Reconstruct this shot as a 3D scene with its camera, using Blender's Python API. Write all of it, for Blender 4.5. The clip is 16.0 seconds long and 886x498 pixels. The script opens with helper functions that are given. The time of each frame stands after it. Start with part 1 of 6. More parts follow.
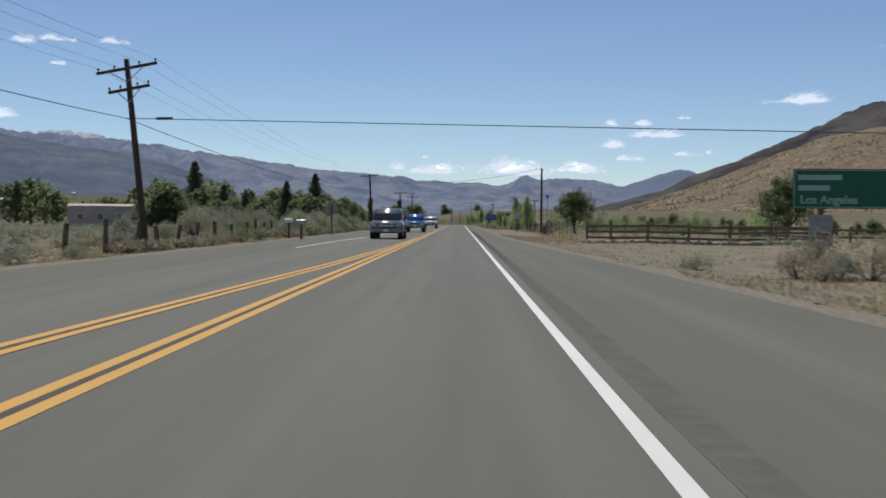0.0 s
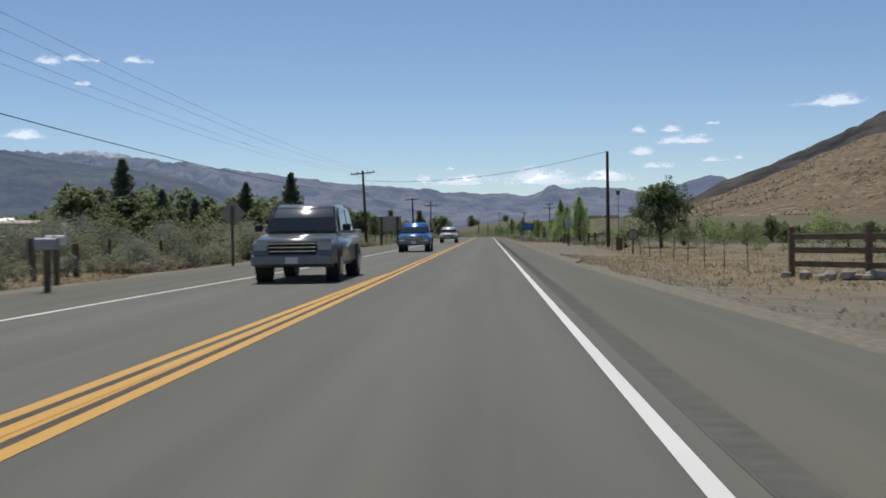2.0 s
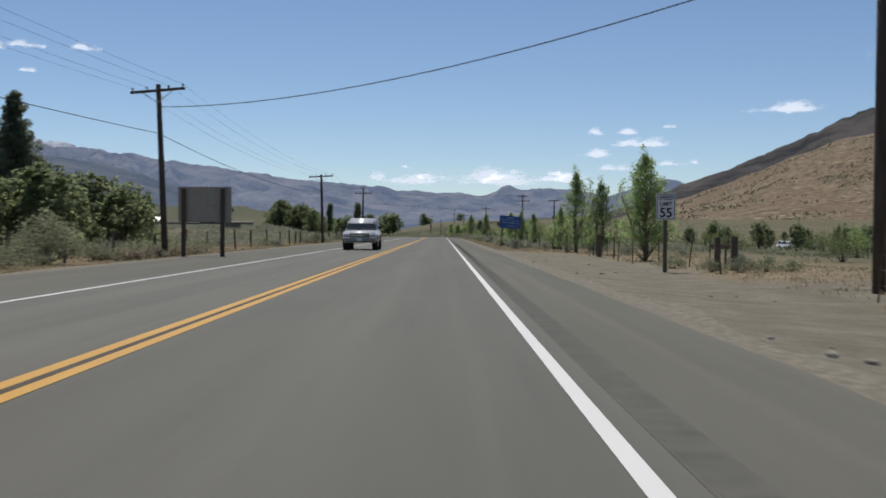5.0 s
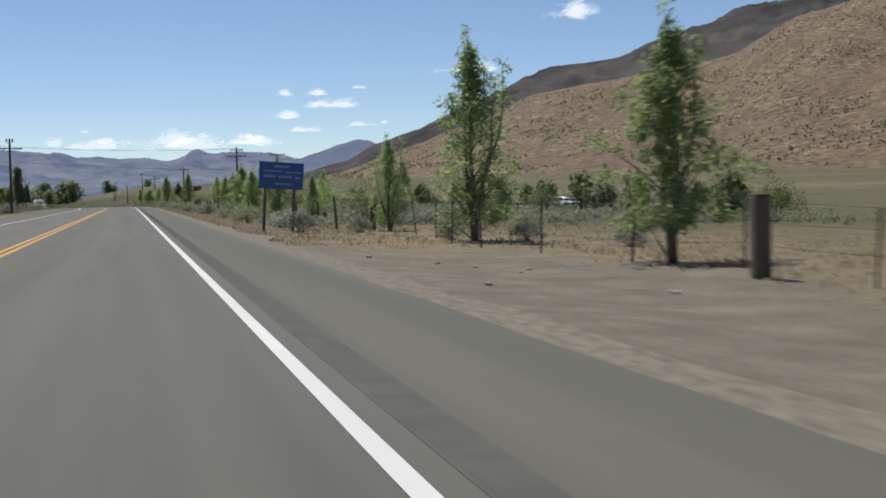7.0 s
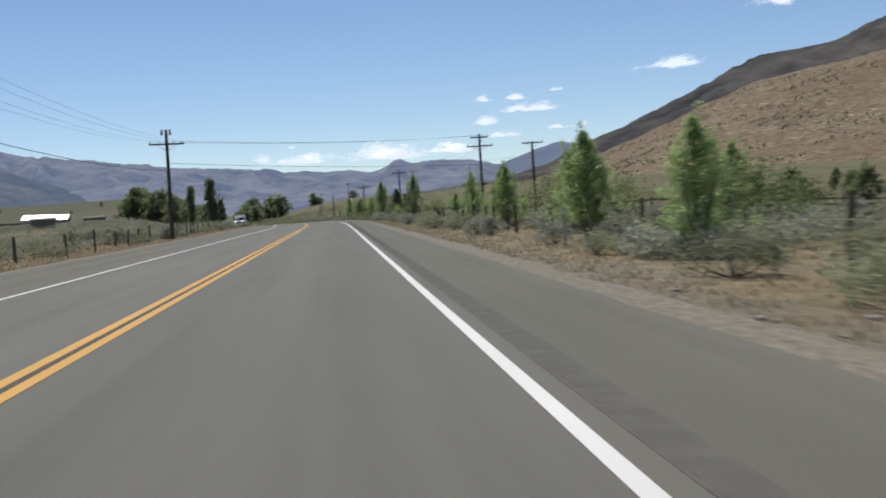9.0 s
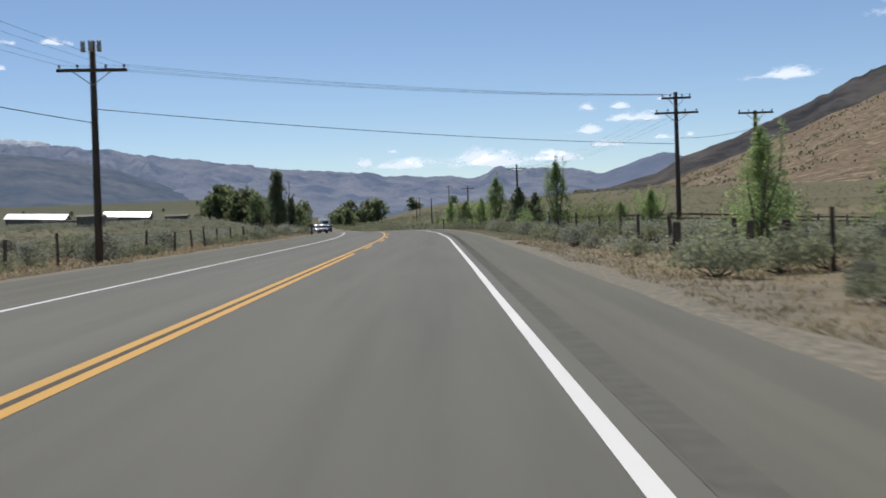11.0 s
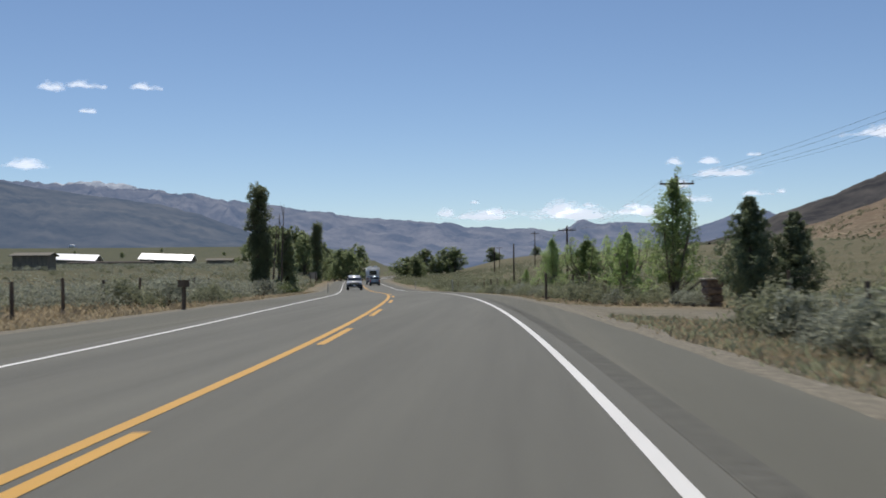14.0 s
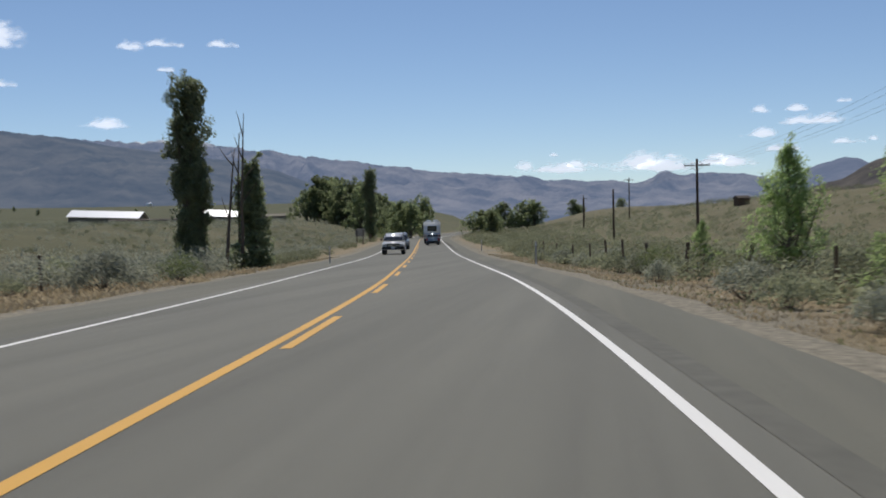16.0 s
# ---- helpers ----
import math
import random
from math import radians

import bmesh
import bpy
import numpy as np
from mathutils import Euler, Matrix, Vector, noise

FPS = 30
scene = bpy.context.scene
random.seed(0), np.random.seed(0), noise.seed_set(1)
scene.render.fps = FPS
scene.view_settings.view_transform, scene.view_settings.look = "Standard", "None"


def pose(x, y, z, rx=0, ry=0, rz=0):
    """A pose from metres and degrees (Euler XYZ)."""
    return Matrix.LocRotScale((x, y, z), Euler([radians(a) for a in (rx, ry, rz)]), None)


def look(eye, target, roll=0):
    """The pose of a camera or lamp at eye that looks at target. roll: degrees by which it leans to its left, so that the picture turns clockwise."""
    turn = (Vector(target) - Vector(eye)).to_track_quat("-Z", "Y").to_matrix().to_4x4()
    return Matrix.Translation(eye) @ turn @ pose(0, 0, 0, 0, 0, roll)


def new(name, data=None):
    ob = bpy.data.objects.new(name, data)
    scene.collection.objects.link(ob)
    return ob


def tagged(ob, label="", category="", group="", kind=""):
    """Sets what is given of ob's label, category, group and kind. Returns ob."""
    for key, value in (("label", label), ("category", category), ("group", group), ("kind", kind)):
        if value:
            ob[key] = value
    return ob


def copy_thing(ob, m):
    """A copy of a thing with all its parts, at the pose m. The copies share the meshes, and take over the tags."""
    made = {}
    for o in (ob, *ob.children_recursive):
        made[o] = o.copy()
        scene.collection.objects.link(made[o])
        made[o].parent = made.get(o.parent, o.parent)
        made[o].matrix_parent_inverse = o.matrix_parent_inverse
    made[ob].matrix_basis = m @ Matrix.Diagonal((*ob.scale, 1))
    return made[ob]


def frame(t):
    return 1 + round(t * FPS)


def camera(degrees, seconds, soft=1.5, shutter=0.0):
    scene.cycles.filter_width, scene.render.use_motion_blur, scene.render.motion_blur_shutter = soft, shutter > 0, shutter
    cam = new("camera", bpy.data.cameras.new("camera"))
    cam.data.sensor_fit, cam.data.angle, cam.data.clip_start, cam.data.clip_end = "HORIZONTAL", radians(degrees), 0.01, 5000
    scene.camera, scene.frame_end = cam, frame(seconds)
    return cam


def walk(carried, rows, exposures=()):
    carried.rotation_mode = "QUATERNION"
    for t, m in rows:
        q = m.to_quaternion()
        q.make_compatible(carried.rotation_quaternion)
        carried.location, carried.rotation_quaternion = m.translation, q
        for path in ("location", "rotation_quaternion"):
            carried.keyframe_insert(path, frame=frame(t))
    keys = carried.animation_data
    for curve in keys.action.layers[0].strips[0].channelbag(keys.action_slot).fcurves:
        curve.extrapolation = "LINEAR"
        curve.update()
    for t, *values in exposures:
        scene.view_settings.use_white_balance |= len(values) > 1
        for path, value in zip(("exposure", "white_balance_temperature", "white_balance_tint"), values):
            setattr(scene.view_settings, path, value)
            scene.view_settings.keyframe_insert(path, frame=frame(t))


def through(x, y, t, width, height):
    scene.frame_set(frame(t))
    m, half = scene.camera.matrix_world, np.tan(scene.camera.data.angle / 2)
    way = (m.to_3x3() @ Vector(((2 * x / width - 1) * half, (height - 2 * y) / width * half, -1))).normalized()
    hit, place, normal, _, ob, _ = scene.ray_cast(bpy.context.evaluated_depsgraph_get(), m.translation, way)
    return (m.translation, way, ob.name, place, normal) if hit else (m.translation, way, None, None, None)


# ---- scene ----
cam = camera(43.2, 16.0, soft=1.7, shutter=0.25)

# seconds, eye, then heading to the left of +y, tilt up, lean (degrees)
PATH = [
    (0, (2.65, 0.00, 1.15), 0.90, -1.44, 0.43),
    (0.5, (2.65, 10.62, 1.13), 1.51, -0.76, 1.30),
    (1, (2.62, 21.22, 1.16), 2.06, -0.54, 0.82),
    (1.5, (2.66, 31.81, 1.15), 3.19, -1.37, -0.77),
    (2, (2.68, 42.43, 1.13), 2.35, -0.81, -0.87),
    (2.5, (2.70, 53.08, 1.08), 1.59, -1.82, 1.09),
    (3, (2.75, 63.78, 1.11), 2.14, -1.05, 0.97),
    (3.2, (2.75, 68.06, 1.11), 2.12, -0.97, 1.46),
    (5.3, (2.75, 113.07, 1.06), -1.27, -0.87, -0.36),
    (5.5, (2.74, 117.43, 1.06), -5.23, -1.36, -0.25),
    (6, (2.75, 128.48, 1.16), -12.94, -0.10, -3.60),
    (6.5, (2.73, 139.66, 1.09), -14.24, -2.46, -2.60),
    (7, (2.63, 150.97, 1.12), -15.62, -2.94, -1.52),
    (7.5, (2.61, 162.37, 1.14), -17.10, -1.88, -1.77),
    (8, (2.64, 173.77, 1.07), -15.41, -2.61, -3.09),
    (8.5, (2.53, 185.09, 1.16), -11.33, -1.86, -2.32),
    (9, (2.48, 196.30, 1.19), -5.40, -2.27, -3.79),
    (9.2, (2.50, 200.72, 1.19), -3.67, -2.30, -3.29),
    (11.5, (2.81, 250.87, 1.14), 0.65, -1.18, -1.10),
    (12, (2.82, 261.73, 1.12), 1.44, -0.81, 0.86),
    (12.5, (2.89, 272.55, 1.06), 1.76, -0.93, -0.51),
    (13, (2.86, 283.38, 1.07), 2.08, 0.29, -1.67),
    (13.5, (2.75, 294.19, 1.09), 2.61, -0.44, -0.75),
    (14, (2.45, 304.98, 1.16), 3.63, 1.10, -0.57),
    (14.5, (2.00, 315.71, 1.18), 5.50, -0.19, -0.80),
    (15, (1.51, 326.41, 1.17), 6.63, -0.18, -2.02),
    (15.5, (0.80, 337.08, 1.23), 7.25, 0.59, -1.42),
    (16, (-0.09, 347.72, 1.19), 7.71, -1.17, -1.22),
]


def aimed(eye, yaw, pitch, lean):
    a, b = radians(yaw), radians(pitch)
    way = Vector((-math.sin(a) * math.cos(b), math.cos(a) * math.cos(b), math.sin(b)))
    return look(eye, Vector(eye) + way * 10, lean)


walk(cam, [(t, aimed(e, a, b, c)) for t, e, a, b, c in PATH], exposures=[(t, e, 6560.0, 11.0) for t, e in ((0.0, -0.05), (5.5, -0.05), (6.0, 0.05), (9.0, 0.13), (11.5, 0.10), (13.0, 0.04), (16.0, -0.02))])

# ---------------------------------------------------------------- light
SUN_UP, SUN_TURN = 62.0, 14.0     # degrees above the horizon; to the left of the road's heading
world = bpy.data.worlds.new("sky")
scene.world = world
world.use_nodes = True
wn = world.node_tree
sky = wn.nodes.new("ShaderNodeTexSky")
sky.sky_type = "NISHITA"
sky.sun_disc = False
sky.sun_elevation = radians(SUN_UP)
sky.sun_rotation = radians(-SUN_TURN)
sky.altitude = 2400
sky.air_density = 1.0
sky.dust_density = 0.25
sky.ozone_density = 3.2
back = wn.nodes["Background"]
back.inputs["Strength"].default_value = 0.092
wn.links.new(sky.outputs["Color"], back.inputs["Color"])
sun = new("sun", bpy.data.lights.new("sun", "SUN"))
sun.data.energy = 3.5
sun.data.angle = radians(0.55)
sun.data.color = (1.0, 0.955, 0.88)
sun.matrix_world = look((0, 0, 0), (math.sin(radians(SUN_TURN)) * math.cos(radians(SUN_UP)), -math.cos(radians(SUN_TURN)) * math.cos(radians(SUN_UP)), -math.sin(radians(SUN_UP))))


# ---------------------------------------------------------------- materials
def shader(name, rough=0.8, metal=0.0, spec=0.3):
    m = bpy.data.materials.new(name)
    m.use_nodes = True
    b = m.node_tree.nodes["Principled BSDF"]
    b.inputs["Roughness"].default_value = rough
    b.inputs["Metallic"].default_value = metal
    b.inputs["Specular IOR Level"].default_value = spec
    return m, m.node_tree, b


def node(nt, kind, **kw):
    n = nt.nodes.new(kind)
    for k, v in kw.items():
        if k in n.inputs:
            n.inputs[k].default_value = v
    return n


def ramp(nt, fac, stops):
    r = nt.nodes.new("ShaderNodeValToRGB")
    e = r.color_ramp.elements
    while len(e) < len(stops):
        e.new(0.5)
    for el, (p, col) in zip(e, stops):
        el.position, el.color = p, (*col, 1)
    nt.links.new(fac, r.inputs["Fac"])
    return r.outputs["Color"]


def noise_of(nt, scale, detail=4, rough=0.55, coords="Object", stretch=None):
    tc = nt.nodes.new("ShaderNodeTexCoord")
    src = tc.outputs[coords]
    if stretch:
        mp = nt.nodes.new("ShaderNodeMapping")
        mp.inputs["Scale"].default_value = stretch
        nt.links.new(src, mp.inputs["Vector"])
        src = mp.outputs["Vector"]
    n = node(nt, "ShaderNodeTexNoise", Scale=scale, Detail=detail, Roughness=rough)
    nt.links.new(src, n.inputs["Vector"])
    return n.outputs["Fac"]


def mixed(nt, fac, a, b, blend="MIX"):
    m = nt.nodes.new("ShaderNodeMix")
    m.data_type, m.blend_type = "RGBA", blend
    for sock, v in ((m.inputs[0], fac), (m.inputs[6], a), (m.inputs[7], b)):
        if isinstance(v, (int, float)):
            sock.default_value = v
        elif isinstance(v, tuple):
            sock.default_value = (*v, 1)
        else:
            nt.links.new(v, sock)
    return m.outputs[2]


def bumped(nt, b, height, strength=0.4, dist=0.02):
    bp = node(nt, "ShaderNodeBump", Strength=strength, Distance=dist)
    nt.links.new(height, bp.inputs["Height"])
    nt.links.new(bp.outputs["Normal"], b.inputs["Normal"])


def plain(name, col, rough=0.7, metal=0.0, var=0.25, scale=6.0, bump=0.15, stretch=None, spec=0.3):
    m, nt, b = shader(name, rough, metal, spec)
    f = noise_of(nt, scale, 5, 0.6, stretch=stretch)
    lo = tuple(c * (1 - var) for c in col)
    hi = tuple(min(1, c * (1 + var)) for c in col)
    nt.links.new(ramp(nt, f, [(0.3, lo), (0.7, hi)]), b.inputs["Base Color"])
    if bump:
        bumped(nt, b, f, bump, 0.02)
    return m


def leafy(name, dark, light, through=0.35, rough=0.55):
    """Leaves: colour differs from leaf to leaf, and light shines through."""
    m, nt, b = shader(name, rough, 0, 0.35)
    g = nt.nodes.new("ShaderNodeNewGeometry")
    o = nt.nodes.new("ShaderNodeObjectInfo")
    col = ramp(nt, g.outputs["Random Per Island"], [(0.0, dark), (1.0, light)])
    hsv = node(nt, "ShaderNodeHueSaturation")
    ma = node(nt, "ShaderNodeMapRange")
    ma.inputs["To Min"].default_value, ma.inputs["To Max"].default_value = 0.8, 1.2
    nt.links.new(o.outputs["Random"], ma.inputs["Value"])
    nt.links.new(ma.outputs["Result"], hsv.inputs["Value"])
    nt.links.new(col, hsv.inputs["Color"])
    nt.links.new(hsv.outputs["Color"], b.inputs["Base Color"])
    t = nt.nodes.new("ShaderNodeBsdfTranslucent")
    nt.links.new(hsv.outputs["Color"], t.inputs["Color"])
    mx = node(nt, "ShaderNodeMixShader")
    mx.inputs[0].default_value = through
    nt.links.new(b.outputs[0], mx.inputs[1])
    nt.links.new(t.outputs[0], mx.inputs[2])
    nt.links.new(mx.outputs[0], nt.nodes["Material Output"].inputs["Surface"])
    return m


def asphalt_mat():
    m, nt, b = shader("asphalt", 0.8, 0, 0.3)
    grain = noise_of(nt, 260, 3, 0.7)
    patch = noise_of(nt, 0.5, 5, 0.6, stretch=(1.0, 0.12, 1.0))
    lanes = noise_of(nt, 0.9, 2, 0.5, stretch=(1.0, 0.002, 1.0))
    col = ramp(nt, patch, [(0.3, (0.118, 0.116, 0.095)), (0.7, (0.150, 0.147, 0.120))])
    col = mixed(nt, 0.55, col, ramp(nt, lanes, [(0.35, (0.109, 0.107, 0.088)), (0.65, (0.155, 0.152, 0.125))]))
    seam = noise_of(nt, 2.2, 3, 0.6, stretch=(1.0, 0.035, 1.0))
    col = mixed(nt, 1.0, col, ramp(nt, seam, [(0.32, (0.90, 0.90, 0.90)), (0.5, (1, 1, 1)), (0.72, (1.07, 1.07, 1.06))]), "MULTIPLY")
    sp = ramp(nt, grain, [(0.35, (0.72, 0.72, 0.72)), (0.65, (1.25, 1.24, 1.22))])
    col = mixed(nt, 1.0, col, sp, "MULTIPLY")
    nt.links.new(col, b.inputs["Base Color"])
    bumped(nt, b, grain, 0.35, 0.006)
    return m


def shoulder_mat():
    """Old paving with fine grit swept into long dusty streaks."""
    m, nt, b = shader("worn_shoulder_asphalt", 0.9, 0, 0.25)
    grain = noise_of(nt, 220, 3, 0.7)
    patch = noise_of(nt, 0.6, 5, 0.6, stretch=(1.0, 0.15, 1.0))
    col = ramp(nt, patch, [(0.3, (0.122, 0.120, 0.096)), (0.7, (0.144, 0.141, 0.113))])
    dust = noise_of(nt, 1.5, 4, 0.55, stretch=(1.0, 0.012, 1.0))
    col = mixed(nt, ramp(nt, dust, [(0.46, (0, 0, 0)), (0.70, (0.5, 0.5, 0.5))]), col, (0.190, 0.180, 0.140))
    col = mixed(nt, 1.0, col, ramp(nt, grain, [(0.35, (0.76, 0.76, 0.76)), (0.65, (1.22, 1.21, 1.19))]), "MULTIPLY")
    nt.links.new(col, b.inputs["Base Color"])
    bumped(nt, b, grain, 0.3, 0.006)
    return m


def road_paint(name, col, worn):
    m, nt, b = shader(name, 0.6, 0, 0.35)
    g = noise_of(nt, 90, 4, 0.7)
    w = noise_of(nt, 1.3, 5, 0.65, stretch=(1.0, 0.2, 1.0))
    c = ramp(nt, w, [(0.25, tuple(k * 0.86 for k in col)), (0.7, col)])
    wear = ramp(nt, g, [(0.28, (1, 1, 1)), (0.36, (0, 0, 0))])
    c = mixed(nt, wear, c, worn)
    nt.links.new(c, b.inputs["Base Color"])
    bumped(nt, b, g, 0.25, 0.004)
    return m


def ground_mat():
    """Sandy earth, straw-coloured grass, green meadow; the share of each is kept at the vertices."""
    m, nt, b = shader("dry_ground", 0.95, 0, 0.15)
    at = nt.nodes.new("ShaderNodeAttribute")
    at.attribute_name = "cover"
    sep = nt.nodes.new("ShaderNodeSeparateColor")
    nt.links.new(at.outputs["Color"], sep.inputs["Color"])
    fine, mid, big = noise_of(nt, 22, 5, 0.7), noise_of(nt, 1.1, 6, 0.65), noise_of(nt, 0.07, 5, 0.6)
    dirt = ramp(nt, mid, [(0.25, (0.160, 0.142, 0.104)), (0.5, (0.222, 0.200, 0.152)), (0.75, (0.295, 0.270, 0.212))])
    grass = ramp(nt, mid, [(0.25, (0.186, 0.146, 0.084)), (0.5, (0.284, 0.220, 0.130)), (0.8, (0.36, 0.290, 0.182))])
    green = ramp(nt, big, [(0.3, (0.066, 0.078, 0.042)), (0.55, (0.098, 0.103, 0.058)), (0.8, (0.150, 0.138, 0.085))])
    c = mixed(nt, sep.outputs["Red"], dirt, grass)
    c = mixed(nt, sep.outputs["Green"], c, green)
    sp = ramp(nt, fine, [(0.3, (0.68, 0.67, 0.65)), (0.7, (1.22, 1.22, 1.2))])
    c = mixed(nt, 1.0, c, sp, "MULTIPLY")
    nt.links.new(c, b.inputs["Base Color"])
    bumped(nt, b, fine, 0.7, 0.05)
    return m


def hill_mat():
    """Rocky slope: pale scree between dry tufts and grey-green brush."""
    m, nt, b = shader("brushy_hillside", 0.95, 0, 0.1)
    big, mid, fine = noise_of(nt, 0.012, 5, 0.6), noise_of(nt, 0.075, 6, 0.65), noise_of(nt, 0.26, 8, 0.74)
    c = ramp(nt, fine, [(0.37, (0.085, 0.068, 0.046)), (0.465, (0.185, 0.146, 0.094)), (0.535, (0.270, 0.214, 0.142)), (0.62, (0.44, 0.362, 0.255))])
    c = mixed(nt, 1.0, c, ramp(nt, mid, [(0.34, (0.58, 0.57, 0.56)), (0.52, (0.87, 0.87, 0.86)), (0.68, (1.14, 1.12, 1.08))]), "MULTIPLY")
    c = mixed(nt, ramp(nt, big, [(0.42, (0, 0, 0)), (0.60, (0.8, 0.8, 0.8))]), c, ramp(nt, fine, [(0.3, (0.110, 0.078, 0.052)), (0.7, (0.260, 0.190, 0.128))]))
    tc = nt.nodes.new("ShaderNodeTexCoord")
    v = node(nt, "ShaderNodeTexVoronoi", Scale=0.20)
    nt.links.new(tc.outputs["Object"], v.inputs["Vector"])
    bush = ramp(nt, v.outputs["Distance"], [(0.16, (1, 1, 1)), (0.30, (0, 0, 0))])
    keep = ramp(nt, noise_of(nt, 0.04, 4, 0.6), [(0.46, (0, 0, 0)), (0.60, (0.8, 0.8, 0.8))])
    c = mixed(nt, mixed(nt, 1.0, bush, keep, "MULTIPLY"), c, (0.080, 0.072, 0.046))
    nt.links.new(c, b.inputs["Base Color"])
    bumped(nt, b, fine, 0.5, 1.2)
    return m


def far_mat(name, lo, hi, haze_tint, haze_glow, scale=0.006):
    """Backdrop range at the edge of sight; haze is put in as emission."""
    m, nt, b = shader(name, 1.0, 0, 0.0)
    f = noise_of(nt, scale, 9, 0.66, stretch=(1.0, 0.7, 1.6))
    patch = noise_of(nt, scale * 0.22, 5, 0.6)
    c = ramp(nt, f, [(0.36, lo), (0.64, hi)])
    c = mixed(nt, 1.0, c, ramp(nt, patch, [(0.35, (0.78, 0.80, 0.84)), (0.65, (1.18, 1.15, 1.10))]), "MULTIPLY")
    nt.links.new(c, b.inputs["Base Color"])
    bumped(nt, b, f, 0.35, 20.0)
    # the slope itself glows faintly, in place of haze before it
    b.inputs["Emission Color"].default_value = (*haze_tint, 1)
    b.inputs["Emission Strength"].default_value = haze_glow
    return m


M_ASPHALT = asphalt_mat()
M_SHOULDER = shoulder_mat()
M_RUMBLE = plain("rumble_groove", (0.112, 0.109, 0.089), 0.9, var=0.14, scale=3.0, bump=0.0)
M_BAND = plain("milled_band", (0.113, 0.110, 0.090), 0.9, var=0.16, scale=3.0, bump=0.0)
M_GRAVEL = plain("shoulder_gravel", (0.200, 0.178, 0.132), 0.95, var=0.45, scale=7, bump=0.6)
M_WHITE = road_paint("white_road_paint", (0.78, 0.765, 0.715), (0.30, 0.30, 0.29))
M_YELLOW = road_paint("yellow_road_paint", (0.64, 0.345, 0.048), (0.22, 0.14, 0.05))
M_GAP = plain("dark_sealed_asphalt", (0.080, 0.068, 0.050), 0.85, var=0.25, scale=3.0, bump=0.1)
M_GROUND = ground_mat()
M_HILL = hill_mat()
# blue emission on the far ranges imitates haze; M_RIDGE has none
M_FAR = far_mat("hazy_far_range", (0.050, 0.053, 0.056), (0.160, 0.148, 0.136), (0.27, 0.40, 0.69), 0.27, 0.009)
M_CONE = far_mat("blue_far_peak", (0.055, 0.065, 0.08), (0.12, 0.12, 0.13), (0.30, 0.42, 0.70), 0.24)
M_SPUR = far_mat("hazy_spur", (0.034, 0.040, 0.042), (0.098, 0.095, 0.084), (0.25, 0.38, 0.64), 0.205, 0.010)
M_RIDGE = far_mat("dark_rocky_ridge", (0.052, 0.053, 0.057), (0.128, 0.119, 0.110), (0.0, 0.0, 0.0), 0.0, 0.011)
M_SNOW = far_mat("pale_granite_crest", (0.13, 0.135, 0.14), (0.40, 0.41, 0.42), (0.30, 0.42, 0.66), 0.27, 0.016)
M_BARK = plain("grey_bark", (0.17, 0.14, 0.11), 0.95, var=0.35, scale=14, bump=0.6, stretch=(1, 1, 0.2))
M_DEAD = plain("bleached_deadwood", (0.13, 0.105, 0.085), 0.95, var=0.3, scale=14, bump=0.5)
M_POLE = plain("creosoted_pole_wood", (0.085, 0.062, 0.047), 0.9, var=0.35, scale=9, bump=0.4, stretch=(1, 1, 0.1))
M_POST = plain("weathered_post_wood", (0.135, 0.105, 0.08), 0.95, var=0.4, scale=12, bump=0.5, stretch=(1, 1, 0.15))
M_RAIL = plain("brown_fence_wood", (0.175, 0.125, 0.088), 0.9, var=0.35, scale=10, bump=0.4, stretch=(0.2, 0.2, 1))
M_STEEL = plain("galvanised_steel", (0.36, 0.36, 0.36), 0.45, 0.8, var=0.15, scale=20)
M_WIRE = plain("black_cable", (0.035, 0.035, 0.037), 0.6, var=0.1, bump=0)
M_BARB = plain("rusty_fence_wire", (0.12, 0.09, 0.07), 0.7, 0.4, var=0.2, bump=0)
M_GLASSY = plain("brown_porcelain", (0.16, 0.12, 0.10), 0.2, var=0.1, bump=0, spec=0.5)
M_LEAF_YOUNG = leafy("cottonwood_leaves", (0.280, 0.375, 0.155), (0.410, 0.505, 0.222), 0.76)
M_LEAF_DARK = leafy("shade_tree_leaves", (0.115, 0.162, 0.070), (0.235, 0.295, 0.128), 0.55)
# base colour raised: haze and veiling glare over the trees are put into it
M_LEAF_GROVE = leafy("haze_lightened_grove_leaves", (0.165, 0.205, 0.100), (0.300, 0.340, 0.178), 0.74)
M_LEAF_POPLAR = leafy("poplar_leaves", (0.190, 0.225, 0.128), (0.335, 0.375, 0.205), 0.6)
M_LEAF_SHRUB = leafy("green_shrub_leaves", (0.140, 0.185, 0.070), (0.265, 0.310, 0.125), 0.5)
M_NEEDLE = leafy("pine_needles", (0.150, 0.188, 0.112), (0.270, 0.312, 0.178), 0.52, 0.6)
M_JUNIPER = leafy("conifer_foliage", (0.140, 0.168, 0.112), (0.250, 0.280, 0.175), 0.62, 0.6)
M_SAGE = leafy("sagebrush_leaves", (0.225, 0.240, 0.180), (0.380, 0.394, 0.305), 0.5, 0.8)
M_SAGE_DARK = leafy("olive_brush_leaves", (0.140, 0.152, 0.086), (0.265, 0.272, 0.165), 0.4, 0.8)
M_SAGE_GREEN = leafy("rabbitbrush_leaves", (0.222, 0.240, 0.148), (0.375, 0.390, 0.250), 0.5, 0.8)
M_STRAW = leafy("dry_grass_blades", (0.275, 0.222, 0.138), (0.47, 0.39, 0.26), 0.5, 0.8)
M_DRYBRUSH = leafy("dry_brush_twigs", (0.275, 0.236, 0.158), (0.460, 0.405, 0.285), 0.5, 0.8)
